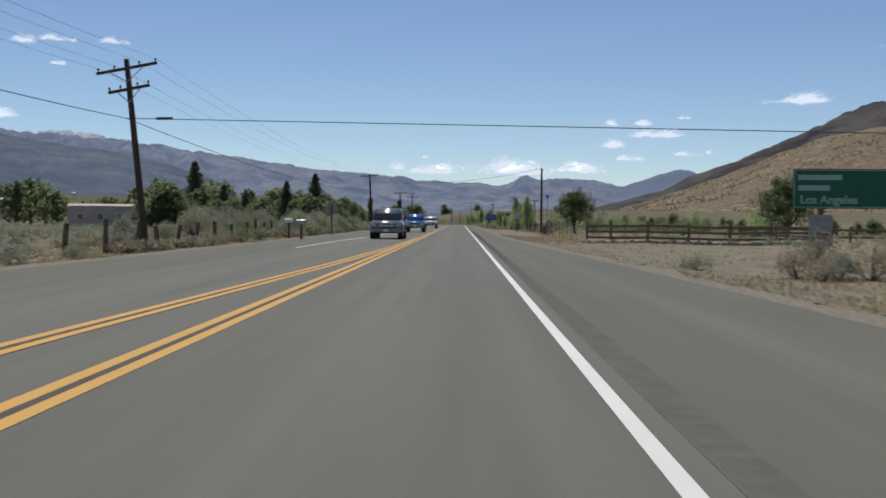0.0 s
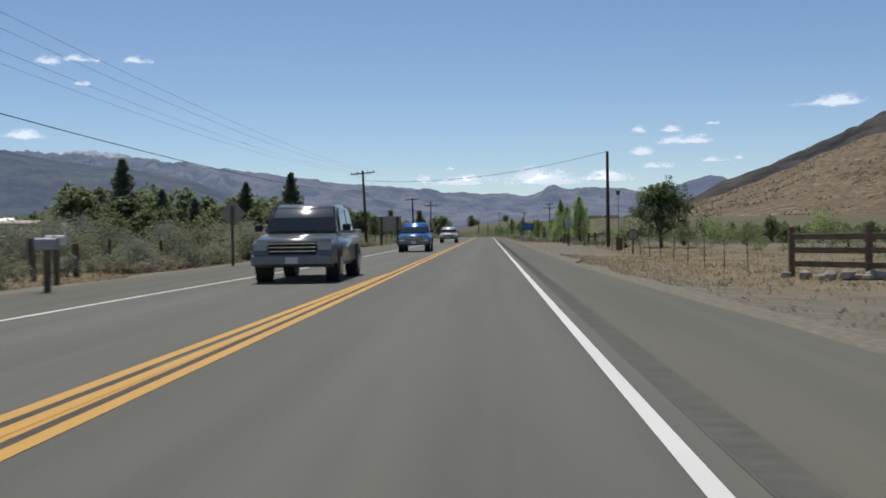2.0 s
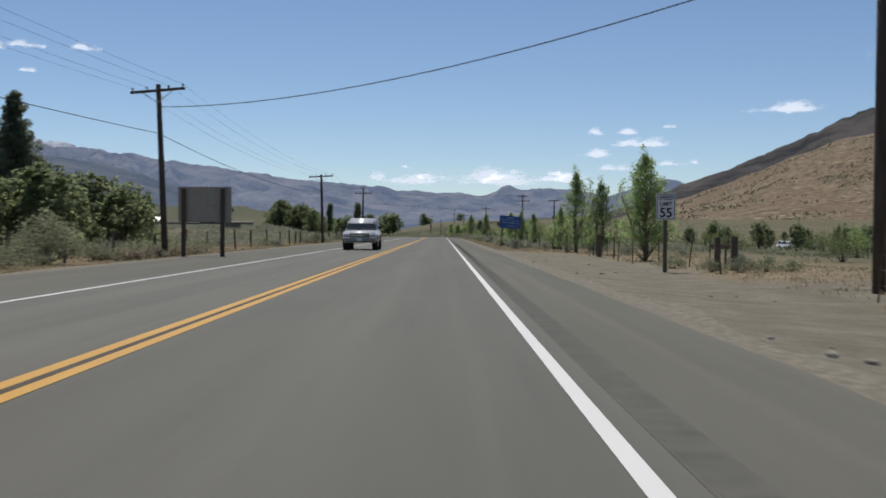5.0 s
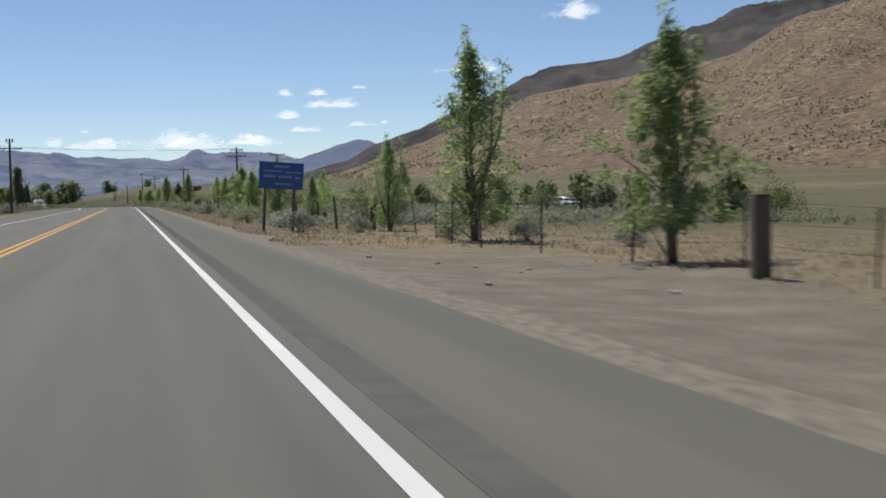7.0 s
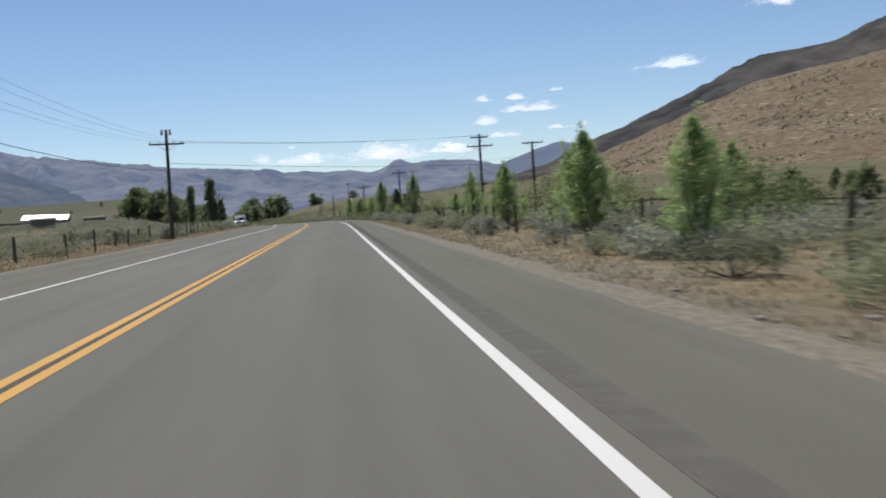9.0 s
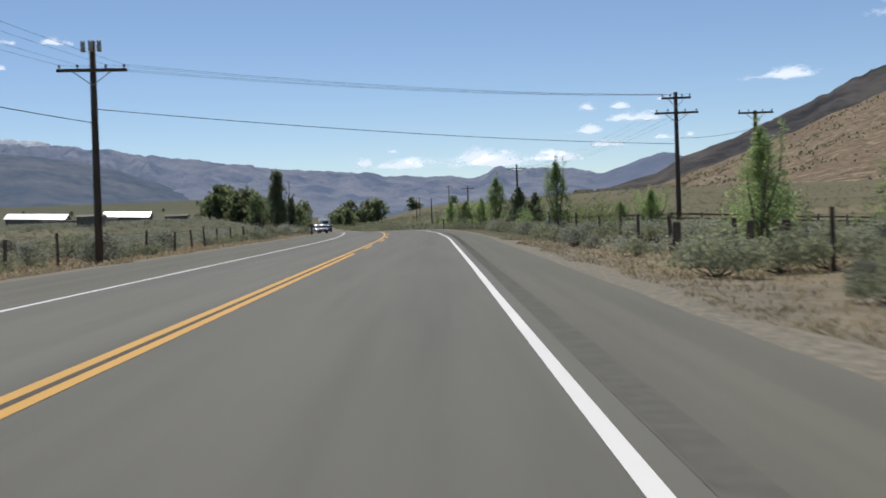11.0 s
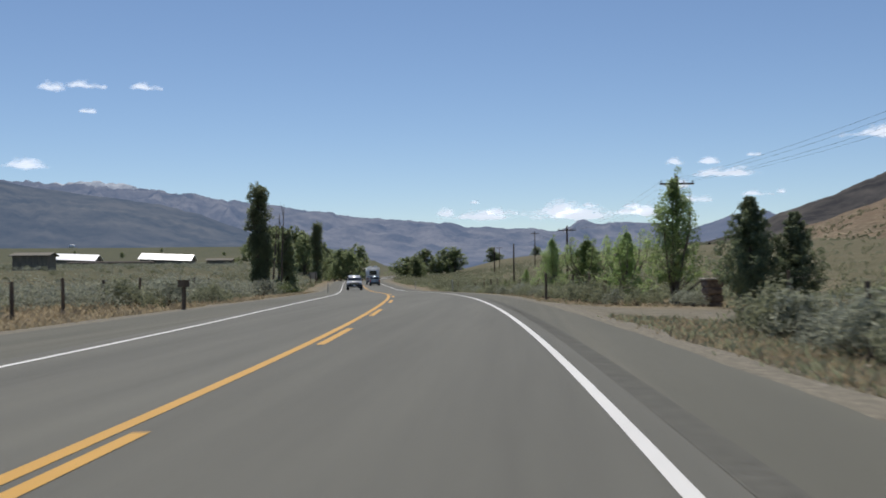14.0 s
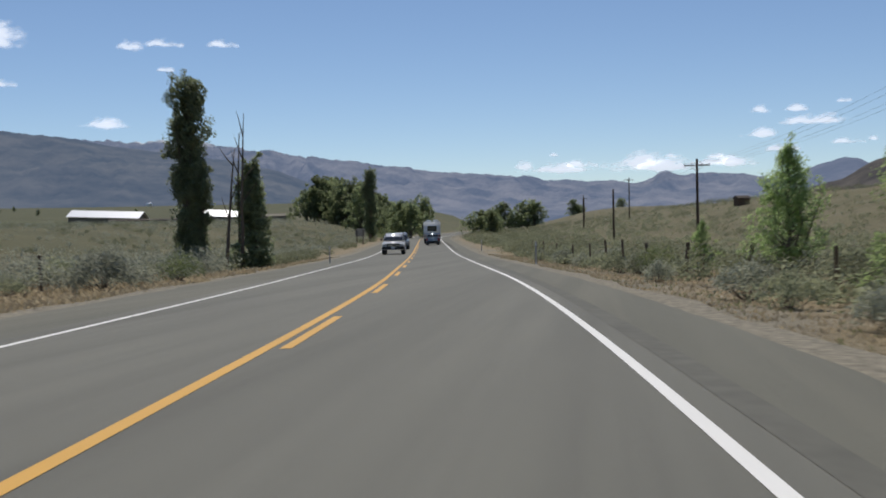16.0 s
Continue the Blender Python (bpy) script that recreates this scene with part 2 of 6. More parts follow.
M_GRASS = leafy("green_grass_blades", (0.150, 0.170, 0.075), (0.29, 0.29, 0.14), 0.45, 0.8)
M_ROCK = plain("pale_rock", (0.36, 0.32, 0.27), 0.9, var=0.35, scale=5, bump=0.5)
M_TYRE = plain("tyre_rubber", (0.022, 0.022, 0.023), 0.8, var=0.15)
M_RIM = plain("alloy_rim", (0.45, 0.45, 0.46), 0.3, 0.9, var=0.08)
M_CHROME = plain("chrome", (0.62, 0.62, 0.63), 0.12, 1.0, var=0.05, bump=0)
M_BLACKPLASTIC = plain("black_plastic", (0.025, 0.025, 0.026), 0.6, var=0.15)
M_LENS = plain("clear_lamp_lens", (0.46, 0.47, 0.47), 0.1, var=0.04, bump=0, spec=0.6)
M_REDLENS = plain("red_lamp_lens", (0.35, 0.02, 0.02), 0.15, var=0.05, bump=0, spec=0.6)
M_CARGLASS = plain("tinted_car_glass", (0.02, 0.024, 0.027), 0.06, var=0.03, bump=0, spec=0.7)


def car_paint(name, col, metal=0.3):
    m, nt, b = shader(name, 0.28, metal, 0.5)
    f = noise_of(nt, 3.0, 3)
    nt.links.new(ramp(nt, f, [(0.3, tuple(c * 0.93 for c in col)), (0.7, col)]), b.inputs["Base Color"])
    b.inputs["Coat Weight"].default_value = 0.6
    b.inputs["Coat Roughness"].default_value = 0.08
    return m


M_SIGN_WHITE = plain("white_sign_sheeting", (0.68, 0.69, 0.69), 0.5, var=0.05, bump=0)
M_SIGN_BLACK = plain("black_sign_print", (0.02, 0.02, 0.022), 0.5, var=0.05, bump=0)
M_SIGN_GREEN = plain("green_sign_sheeting", (0.012, 0.115, 0.065), 0.45, var=0.08, bump=0)
M_SIGN_BLUE = plain("blue_sign_sheeting", (0.048, 0.105, 0.29), 0.5, var=0.15, bump=0)
M_SIGN_PALE = plain("pale_blue_sign_print", (0.20, 0.28, 0.46), 0.5, var=0.05, bump=0)
M_SIGN_MINT = plain("faded_green_sign_print", (0.33, 0.47, 0.41), 0.5, var=0.05, bump=0)
M_SIGN_BACK = plain("bare_sign_back", (0.34, 0.30, 0.25), 0.6, 0.2, var=0.12)


# ---------------------------------------------------------------- building blocks
def mesh_of(name, verts, faces, mats, smooth=False, index=None):
    me = bpy.data.meshes.new(name)
    me.from_pydata([tuple(v) for v in verts], [], [tuple(f) for f in faces])
    for m in mats if isinstance(mats, (list, tuple)) else [mats]:
        me.materials.append(m)
    if index is not None:
        me.polygons.foreach_set("material_index", index)
    if smooth:
        me.polygons.foreach_set("use_smooth", [True] * len(me.polygons))
    me.update()
    return me


def leaf_mesh(name, corners, mat):
    """A mesh of loose leaves from an array (n, corners, 3)."""
    n, m = len(corners), len(corners[0])
    me = bpy.data.meshes.new(name)
    me.vertices.add(n * m)
    me.vertices.foreach_set("co", np.asarray(corners, np.float32).ravel())
    me.loops.add(n * m)
    me.loops.foreach_set("vertex_index", np.arange(n * m, dtype=np.int32))
    me.polygons.add(n)
    me.polygons.foreach_set("loop_start", np.arange(0, n * m, m, dtype=np.int32))
    me.polygons.foreach_set("loop_total", np.full(n, m, np.int32))
    me.materials.append(mat)
    me.update(calc_edges=True)
    return me


def part(name, data, parent, label=""):
    me = data
    if isinstance(data, tuple):
        bm, mat = data
        me = bpy.data.meshes.new(name)
        bm.to_mesh(me)
        bm.free()
        me.materials.append(mat)
    ob = new(name, me)
    ob.parent = parent
    return tagged(ob, label)


def box(sx, sy, sz, at=(0, 0, 0), bevel=0.0, turn=None, bm=None):
    """A box with its base centre at `at`."""
    own = bm is None
    bm = bm or bmesh.new()
    r = bmesh.ops.create_cube(bm, size=1)["verts"]
    bmesh.ops.scale(bm, vec=(sx, sy, sz), verts=r)
    if turn is not None:
        bmesh.ops.rotate(bm, cent=(0, 0, 0), matrix=turn, verts=r)
    bmesh.ops.translate(bm, vec=(at[0], at[1], at[2] + sz / 2), verts=r)
    if bevel and own:
        bmesh.ops.bevel(bm, geom=list(bm.edges), offset=bevel, segments=1, affect="EDGES")
    return bm


def tube(points, radii, sides=7):
    """Vertices and faces of a tapering tube through points."""
    pts = [Vector(p) for p in points]
    verts, faces = [], []
    for i, p in enumerate(pts):
        d = (pts[min(i + 1, len(pts) - 1)] - pts[max(i - 1, 0)]).normalized()
        a = d.orthogonal().normalized()
        b = d.cross(a)
        for k in range(sides):
            w = 2 * math.pi * k / sides
            verts.append(p + (a * math.cos(w) + b * math.sin(w)) * radii[i])
    for i in range(len(pts) - 1):
        for k in range(sides):
            k2 = (k + 1) % sides
            faces.append((i * sides + k, i * sides + k2, (i + 1) * sides + k2, (i + 1) * sides + k))
    faces.append(tuple(range(sides))[::-1])
    faces.append(tuple((len(pts) - 1) * sides + k for k in range(sides)))
    return verts, faces


def merged(pieces):
    verts, faces = [], []
    for v, f in pieces:
        o = len(verts)
        verts += v
        faces += [tuple(i + o for i in q) for q in f]
    return verts, faces


def forked(tips, base):
    """Stems that all grow out of one root crown, to the given tips."""
    crown = [Vector((math.cos(a), math.sin(a), 0)) * base for a in (0.0, 1.57, 3.14, 4.71)]
    verts, faces = [p - Vector((0, 0, 0.06)) for p in crown] + crown, [(k, (k + 1) % 4, 4 + (k + 1) % 4, 4 + k) for k in range(4)]
    for tip in tips:
        v, f = tube([tip * 0.12, tip * 0.45 - Vector((0, 0, 0.04)), tip * 0.8], [base * 0.4, 0.009, 0.003], 4)
        o = len(verts)
        verts += v
        faces += [tuple(i + o for i in q) for q in f[:-2]]
        faces += [(4 + k, 4 + (k + 1) % 4, o + (k + 1) % 4, o + k) for k in range(4)]
    return verts, faces


def leaves(rng, centres, spread, per, size, droop=0.0, narrow=0.62, up=0.45):
    """Pointed leaves scattered about centres: array (n, 3, 3)."""
    c = np.repeat(np.asarray(centres, float), per, 0)
    s = np.repeat(np.asarray(spread, float).reshape(len(centres), -1) * np.ones((1, 3)), per, 0)
    off = rng.normal(size=c.shape)
    off /= np.linalg.norm(off, axis=1, keepdims=True) + 1e-9
    c = c + off * s * rng.uniform(0.25, 1.0, (len(c), 1)) ** 0.6
    n = off * 0.6 + rng.normal(size=c.shape) * 0.8
    n[:, 2] += up
    n /= np.linalg.norm(n, axis=1, keepdims=True) + 1e-9
    u = np.cross(n, rng.normal(size=c.shape))
    u[:, 2] -= droop
    u /= np.linalg.norm(u, axis=1, keepdims=True) + 1e-9
    v = np.cross(n, u)
    k = size * rng.uniform(0.6, 1.25, (len(c), 1))
    return np.stack([c - u * k * 0.45 - v * k * 0.5 * narrow, c - u * k * 0.45 + v * k * 0.5 * narrow, c + u * k * 0.62], 1)


def smooth_step(a, b, v):
    v = min(1.0, max(0.0, (v - a) / (b - a)))
    return v * v * (3 - 2 * v)


# ---------------------------------------------------------------- the lie of the land
def road_x(y):
    """Where the road's middle line runs: straight, then a long bend to the left."""
    if y <= 295:
        return 0.0
    if y <= 385:
        return -0.15 / 180 * (y - 295) ** 2
    if y <= 540:
        return -6.75 - 0.15 * (y - 385)
    if y <= 660:
        return -30.0 - 0.15 * (y - 540) + 0.10 / 240 * (y - 540) ** 2
    return -42.0 - 0.05 * (y - 660)


def road_z(y):
    """The road runs level, then over a low crest and down a little."""
    return -1.25 * smooth_step(335, 460, y)


def right_edge(y):
    return 5.55 + 1.9 * (1 - smooth_step(0, 85, y)) - 0.25 * smooth_step(300, 340, y)


def left_edge(y):
    return -7.3 + 1.6 * smooth_step(300, 360, y)


def ground_z(x, y):
    """Height of the open ground."""
    d = x - road_x(y)
    r, l = right_edge(y), left_edge(y)
    if l <= d <= r:
        return road_z(y) - 0.12
    out = d - r if d > r else l - d
    z = road_z(y) * (1 if d > r else 1 - smooth_step(8, 40, out)) - 0.03 - 0.17 * smooth_step(0, 3.5, out)
    bump = noise.noise(Vector((x * 0.25, y * 0.25, 3.1))) * 0.10 + noise.noise(Vector((x * 0.06, y * 0.06, 7.7))) * 0.18
    z += bump * smooth_step(1.0, 9.0, out) * (1 if out < 200 else 0.4)
    if x < -30:    # the valley floor climbs towards the left range
        far = math.hypot(x - 2.6, y - 175)
        climb = 0.0097 * max(0.0, min(far, 560) - 76) + 0.026 * max(0.0, far - 560)
        z += climb * smooth_step(0.10, 0.16, -x / max(far, 1.0)) * smooth_step(30, 60, -x)
    if d > r:
        z -= 1.6 * smooth_step(14, 60, d) * smooth_step(120, 200, y) * (1 - smooth_step(330, 400, y))
        z += 8.3 * smooth_step(12, 90, d) * smooth_step(350, 560, y)
        z += 5.0 * smooth_step(15, 60, d) * smooth_step(800, 1150, y)
    return z


def place(x, y, turn=0.0, sink=0.03):
    return pose(x, y, ground_z(x, y) - sink, 0, 0, turn)


def ribbon(name, y0, y1, left, right, z, mat, step=4.0):
    """A strip along the road between two offsets from its middle."""
    n = max(2, int((y1 - y0) / step) + 1)
    verts, faces = [], []
    for i in range(n):
        y = y0 + (y1 - y0) * i / (n - 1)
        a = left(y) if callable(left) else left
        b = right(y) if callable(right) else right
        s = (road_x(y + 0.5) - road_x(y - 0.5))
        k = 1 / math.sqrt(1 + s * s)
        verts += [(road_x(y) + a * k, y - a * k * s, road_z(y) + z), (road_x(y) + b * k, y - b * k * s, road_z(y) + z)]
    for i in range(n - 1):
        faces.append((2 * i, 2 * i + 1, 2 * i + 3, 2 * i + 2))
    return mesh_of(name, verts, faces, mat)


# ground sheet: fine by the road, coarse towards the horizon
def ground_sheet():
    xs = [-4600, -3000, -1900, -1200, -800, -520, -340, -230, -160, -115, -85, -65, -52, -44, -38]
    xs += [-33 + 1.5 * i for i in range(10)] + [-18 + 0.8 * i for i in range(52)] + [24.5 + 1.8 * i for i in range(16)]
    xs += [56, 62, 70, 80, 95, 115, 145, 190, 260, 360, 500, 760, 1200, 2000, 3000, 4600]
    ys = [-1500, -700, -300, -120, -60, -30, -16]
    ys += [-8 + 1.4 * i for i in range(325)] + [450 + 4 * i for i in range(30)]
    ys += [580, 620, 670, 730, 800, 880, 980, 1100, 1250, 1450, 1700, 2100, 2700, 3400, 4600]
    verts, faces, cover = [], [], []
    for y in ys:
        for x in xs:
            near = max(0.0, 1 - abs(x) / 300.0)
            xx = x + road_x(min(max(y, 0), 1000)) * near
            d = xx - road_x(y)
            verts.append((xx, y, ground_z(xx, y)))
            r, l = right_edge(y), left_edge(y)
            out = d - r if d > r else (l - d if d < l else 0)
            n1 = noise.noise(Vector((xx * 0.15, y * 0.15, 0.0))) * 0.5 + noise.noise(Vector((xx * 0.5, y * 0.5, 9.0))) * 0.35
            straw = smooth_step(0.8, 3.0, out + n1 * 3)
            if d > r:      # bare pull-outs and tracks beside the right lane
                bare = smooth_step(98, 112, y) * (1 - smooth_step(168, 182, y)) * (1 - smooth_step(4.6, 6.4, out + n1 * 2))
                bare = max(bare, smooth_step(22, 34, y) * (1 - smooth_step(62, 70, y)) * (1 - smooth_step(2.5, 30, out)))
                bare = max(bare, smooth_step(124, 128, y) * (1 - smooth_step(133, 139, y)) * (1 - smooth_step(20, 40, out)))
                bare = max(bare, smooth_step(333, 335, y) * (1 - smooth_step(343, 346, y)) * (1 - smooth_step(8, 16, out)))
                straw *= 1 - bare
                green = smooth_step(3.5, 16, out + n1 * 5) * max(smooth_step(150, 200, y), 0.8 * smooth_step(70, 110, y) * smooth_step(8, 22, out + n1 * 5)) * (1 - 0.6 * smooth_step(355, 420, y)) * 0.75
                green *= 1 - bare
                green += 0.15 * (1 - bare) * (n1 > 0.25)
                green = max(green * (1 - 0.5 * smooth_step(380, 430, y)), (0.66 + 0.5 * n1) * smooth_step(2, 8, out + n1 * 2) * smooth_step(380, 430, y))
            else:
                green = 0.45 * smooth_step(50, 120, out + n1 * 10) + 0.5 * smooth_step(5, 16, out + n1 * 4)
                green = max(green, 0.85 * smooth_step(2, 8, out + n1 * 2) * smooth_step(380, 430, y))
            cover.append((straw * min(1, 0.75 + n1), min(1.0, green), 0, 1))
    w = len(xs)
    for j in range(len(ys) - 1):
        for i in range(w - 1):
            faces.append((j * w + i, j * w + i + 1, (j + 1) * w + i + 1, (j + 1) * w + i))
    me = mesh_of("ground", verts, faces, M_GROUND, True)
    at = me.color_attributes.new("cover", "FLOAT_COLOR", "POINT")
    at.data.foreach_set("color", np.array(cover, np.float32).ravel())
    return tagged(new("ground", me), "dry sandy valley floor with straw grass and green meadow", "ground", kind="structure")


ground_sheet()

# ---------------------------------------------------------------- road
road = tagged(new("road", ribbon("road", -60, 1060, -4.0, 4.0, 0.0, M_ASPHALT, 0.8)), "grey two-lane asphalt highway with worn wheel tracks", "road", kind="structure")
ragged = lambda y, k: 0.05 * noise.noise(Vector((k, y * 0.35, 0))) + 0.05 * noise.noise(Vector((k, y * 1.3, 4)))
for nm, a, b in (("road_shoulder", 4.0, lambda y: right_edge(y) + ragged(y, 2.0)), ("road_shoulder", lambda y: left_edge(y) + ragged(y, 7.0), -4.0)):
    tagged(new(nm, ribbon(nm, -60, 1060, a, b, 0.0, M_SHOULDER, 0.8)), "paved grey shoulder with ragged outer edge", "shoulder", kind="structure")
for nm, a, b in (("gravel_verge", lambda y: right_edge(y) - 0.4, lambda y: right_edge(y) + 0.55 + 0.6 * noise.noise(Vector((0, y * 0.2, 0)))),
                 ("gravel_verge", lambda y: left_edge(y) - 0.6 + 0.6 * noise.noise(Vector((5, y * 0.2, 0))), lambda y: left_edge(y) + 0.4)):
    tagged(new(nm, ribbon(nm, -60, 700, a, b, -0.004, M_GRAVEL, 0.8)), "loose sandy gravel along the pavement edge", "gravel", kind="structure")


def stripe(label, y0, y1, x, width, mat, z=0.004):
    f = x if callable(x) else (lambda y: x)
    me = ribbon("road_marking", y0, y1, lambda y: f(y) - width / 2, lambda y: f(y) + width / 2, z, mat, 2.0)
    return tagged(new("road_marking", me), label, "road marking", kind="structure")


narrow = lambda y: 3.64 - 0.10 * smooth_step(260, 320, y)
stripe("solid white edge line", -60, 1055, narrow, 0.115, M_WHITE)
stripe("solid white edge line", 46, 1055, lambda y: -narrow(y) - 0.5 * (1 - smooth_step(55, 85, y)), 0.11, M_WHITE)
shift = lambda y: -0.12 * smooth_step(60, 120, y)
stripe("solid yellow centre line", -60, 278.5, lambda y: 0.115 + shift(y), 0.138, M_YELLOW)
stripe("solid yellow centre line", -60, 1055, lambda y: -0.115 + shift(y), 0.138, M_YELLOW)
stripe("dark sealed gap between the yellow lines", -60, 278.5, shift, 0.092, M_GAP, 0.003)
taper = lambda y: float(np.interp(y, (-60, -10, 10, 29, 40, 50, 62, 76), (-1.95, -1.75, -1.35, -0.70, -0.47, -0.27, -0.16, -0.06)))
stripe("solid yellow line closing in on the centre line", -60, 74, lambda y: taper(y) - 0.115, 0.135, M_YELLOW, 0.007)
stripe("solid yellow line closing in on the centre line", -60, 55, lambda y: taper(y) + 0.115, 0.135, M_YELLOW, 0.007)
stripe("dark sealed gap between the yellow lines", -60, 52, taper, 0.095, M_GAP, 0.006)
for y in [284.4, 297.8, 308.0, 322.6, 333.8, 346.8, 359.7] + [372.2 + 12.4 * k for k in range(10)]:
    tagged(stripe("short yellow passing dash", y, y + 5.0, lambda v: 0.115 + shift(v), 0.135, M_YELLOW), group="centre dashes")


tagged(new("rumble_band", ribbon("rumble_band", -60, 520, 3.86, 4.14, 0.003, M_BAND, 0.8)), "darker milled band beside the edge line", "rumble strip", kind="structure")


def rumble_strip():
    verts, faces = [], []
    y = -12.0
    while y < 520:
        o = len(verts)
        x, z = road_x(y) + 4.0, road_z(y) + 0.005
        verts += [(x - 0.11, y, z), (x + 0.11, y, z), (x + 0.11, y + 0.16, z), (x - 0.11, y + 0.16, z)]
        faces.append((o, o + 1, o + 2, o + 3))
        y += 0.3
    return tagged(new("rumble_strip", mesh_of("rumble_strip", verts, faces, M_RUMBLE)), "dark milled grooves beside the edge line", "rumble strip", kind="stuff")


rumble_strip()


# ---------------------------------------------------------------- mountains
def profile(table, az):
    if az <= table[0][0]:
        return table[0][1]
    for (a, b), (c, d) in zip(table, table[1:]):
        if az <= c:
            t = (az - a) / (c - a)
            t = t * t * (3 - 2 * t) * 0.4 + t * 0.6
            return b + (d - b) * t
    return table[-1][1]


HUB = (2.6, 175.0)


def mountain(name, label, table, reach, foot, mat, rough, step=0.25, rows=16, power=1.15, base=-6.0, seed=0.0, jag=1.0, gully=0.28, swell=0.16, skirt=0.0, kind="structure"):
    """A range as a slope that climbs from its foot to a skyline given by bearing and height in degrees."""
    a0, a1 = table[0][0], table[-1][0]
    n = int((a1 - a0) / step) + 1
    verts, faces = [], []
    for i in range(n):
        az = a0 + (a1 - a0) * i / (n - 1)
        el = profile(table, az)
        for j in range(rows + 3):
            u = j / rows
            r = foot + (reach - foot) * u
            h = max(0.2, math.tan(radians(max(el, 0.02))) * reach)
            z = h * (u ** power if u <= 1 else max(0.0, 1 - (u - 1) * 5.0))
            p = Vector((math.sin(radians(az)) * r, math.cos(radians(az)) * r, 0))
            across = radians(az) * reach
            bend = 0.9 * noise.noise(Vector((across / rough * 0.35, r / rough * 0.3, seed + 5)))
            w = noise.noise(Vector((across / rough * 0.4 + seed, r / rough * 0.25, seed)))
            g = noise.ridged_multi_fractal(Vector((across / rough + bend + seed, r / rough * 0.38 + bend, seed)), 0.75, 2.2, 7, 1.0, 2.0) - 1.1
            fade = math.sin(math.pi * min(1, u)) ** 0.8
            crest = (noise.noise(Vector((az * 2.6, seed, 1.0))) * 0.012 + noise.noise(Vector((az * 7.0, seed, 2.0))) * 0.006) * jag
            z *= 1 + swell * w * fade + gully * g * fade + crest * (u > 0.6)
            verts.append((HUB[0] + p.x, HUB[1] + p.y, 1.2 + z - skirt * (1 - smooth_step(a0, a0 + 3.0, az)) if j else base))
    m = rows + 3
    for i in range(n - 1):
        for j in range(m - 1):
            faces.append((i * m + j, (i + 1) * m + j, (i + 1) * m + j + 1, i * m + j + 1))
    return tagged(new(name, mesh_of(name, verts, faces, mat, True)), label, "mountain", kind=kind)


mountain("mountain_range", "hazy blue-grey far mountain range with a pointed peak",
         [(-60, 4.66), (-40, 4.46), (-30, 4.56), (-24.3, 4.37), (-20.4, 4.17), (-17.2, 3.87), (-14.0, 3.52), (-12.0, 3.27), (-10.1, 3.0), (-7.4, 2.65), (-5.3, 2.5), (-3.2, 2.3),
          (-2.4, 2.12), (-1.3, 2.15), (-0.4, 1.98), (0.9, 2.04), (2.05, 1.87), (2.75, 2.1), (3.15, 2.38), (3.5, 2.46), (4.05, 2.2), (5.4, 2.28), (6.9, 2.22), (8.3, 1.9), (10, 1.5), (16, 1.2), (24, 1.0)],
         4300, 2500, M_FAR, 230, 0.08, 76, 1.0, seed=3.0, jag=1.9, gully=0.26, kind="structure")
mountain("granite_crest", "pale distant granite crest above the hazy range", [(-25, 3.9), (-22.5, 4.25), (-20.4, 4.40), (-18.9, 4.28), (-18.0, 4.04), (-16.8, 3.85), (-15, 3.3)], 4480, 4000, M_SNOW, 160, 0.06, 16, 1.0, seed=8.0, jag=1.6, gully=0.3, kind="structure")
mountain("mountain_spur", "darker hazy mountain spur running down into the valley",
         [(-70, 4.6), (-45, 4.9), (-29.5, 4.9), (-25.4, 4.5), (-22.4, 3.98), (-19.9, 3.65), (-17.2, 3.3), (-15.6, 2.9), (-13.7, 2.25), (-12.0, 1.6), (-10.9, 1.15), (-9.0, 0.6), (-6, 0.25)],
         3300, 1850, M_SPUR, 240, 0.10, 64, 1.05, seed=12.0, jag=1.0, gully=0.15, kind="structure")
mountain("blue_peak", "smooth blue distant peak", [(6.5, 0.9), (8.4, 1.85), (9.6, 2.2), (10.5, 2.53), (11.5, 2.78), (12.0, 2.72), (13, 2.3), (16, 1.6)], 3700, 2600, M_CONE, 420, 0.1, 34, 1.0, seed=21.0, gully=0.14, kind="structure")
mountain("dark_ridge", "dark brown rocky ridge above the tan hill",
         [(6.4, 0.5), (8.3, 1.05), (10.9, 1.7), (12.5, 2.55), (14.4, 3.15), (16.3, 3.95), (17.6, 4.5), (19.0, 5.1), (20.3, 5.75), (21.6, 6.22), (23.2, 6.32), (24.9, 6.5), (26.6, 7.2), (28.0, 7.7), (29.4, 7.95), (31, 8.7), (33.4, 8.9), (40, 9.5), (60, 9), (110, 7)],
         2300, 1500, M_RIDGE, 260, 0.16, 54, 1.0, seed=31.0, gully=0.13, swell=0.10)
mountain("tan_hill", "dry tan hillside dotted with brush and rocks",
         [(7, 0.15), (9, 0.75), (10.7, 1.15), (12.9, 1.85), (14.8, 2.5), (16.6, 3.2), (18.8, 4.1), (21.2, 4.95), (24.3, 5.4), (27.3, 5.85), (30.6, 6.35), (34.4, 8.2), (40, 9.5), (60, 11), (100, 11), (125, 7)],
         1000, 400, M_HILL, 120, 0.25, 70, 1.14, seed=43.0, gully=0.08, swell=0.08, skirt=7.0)


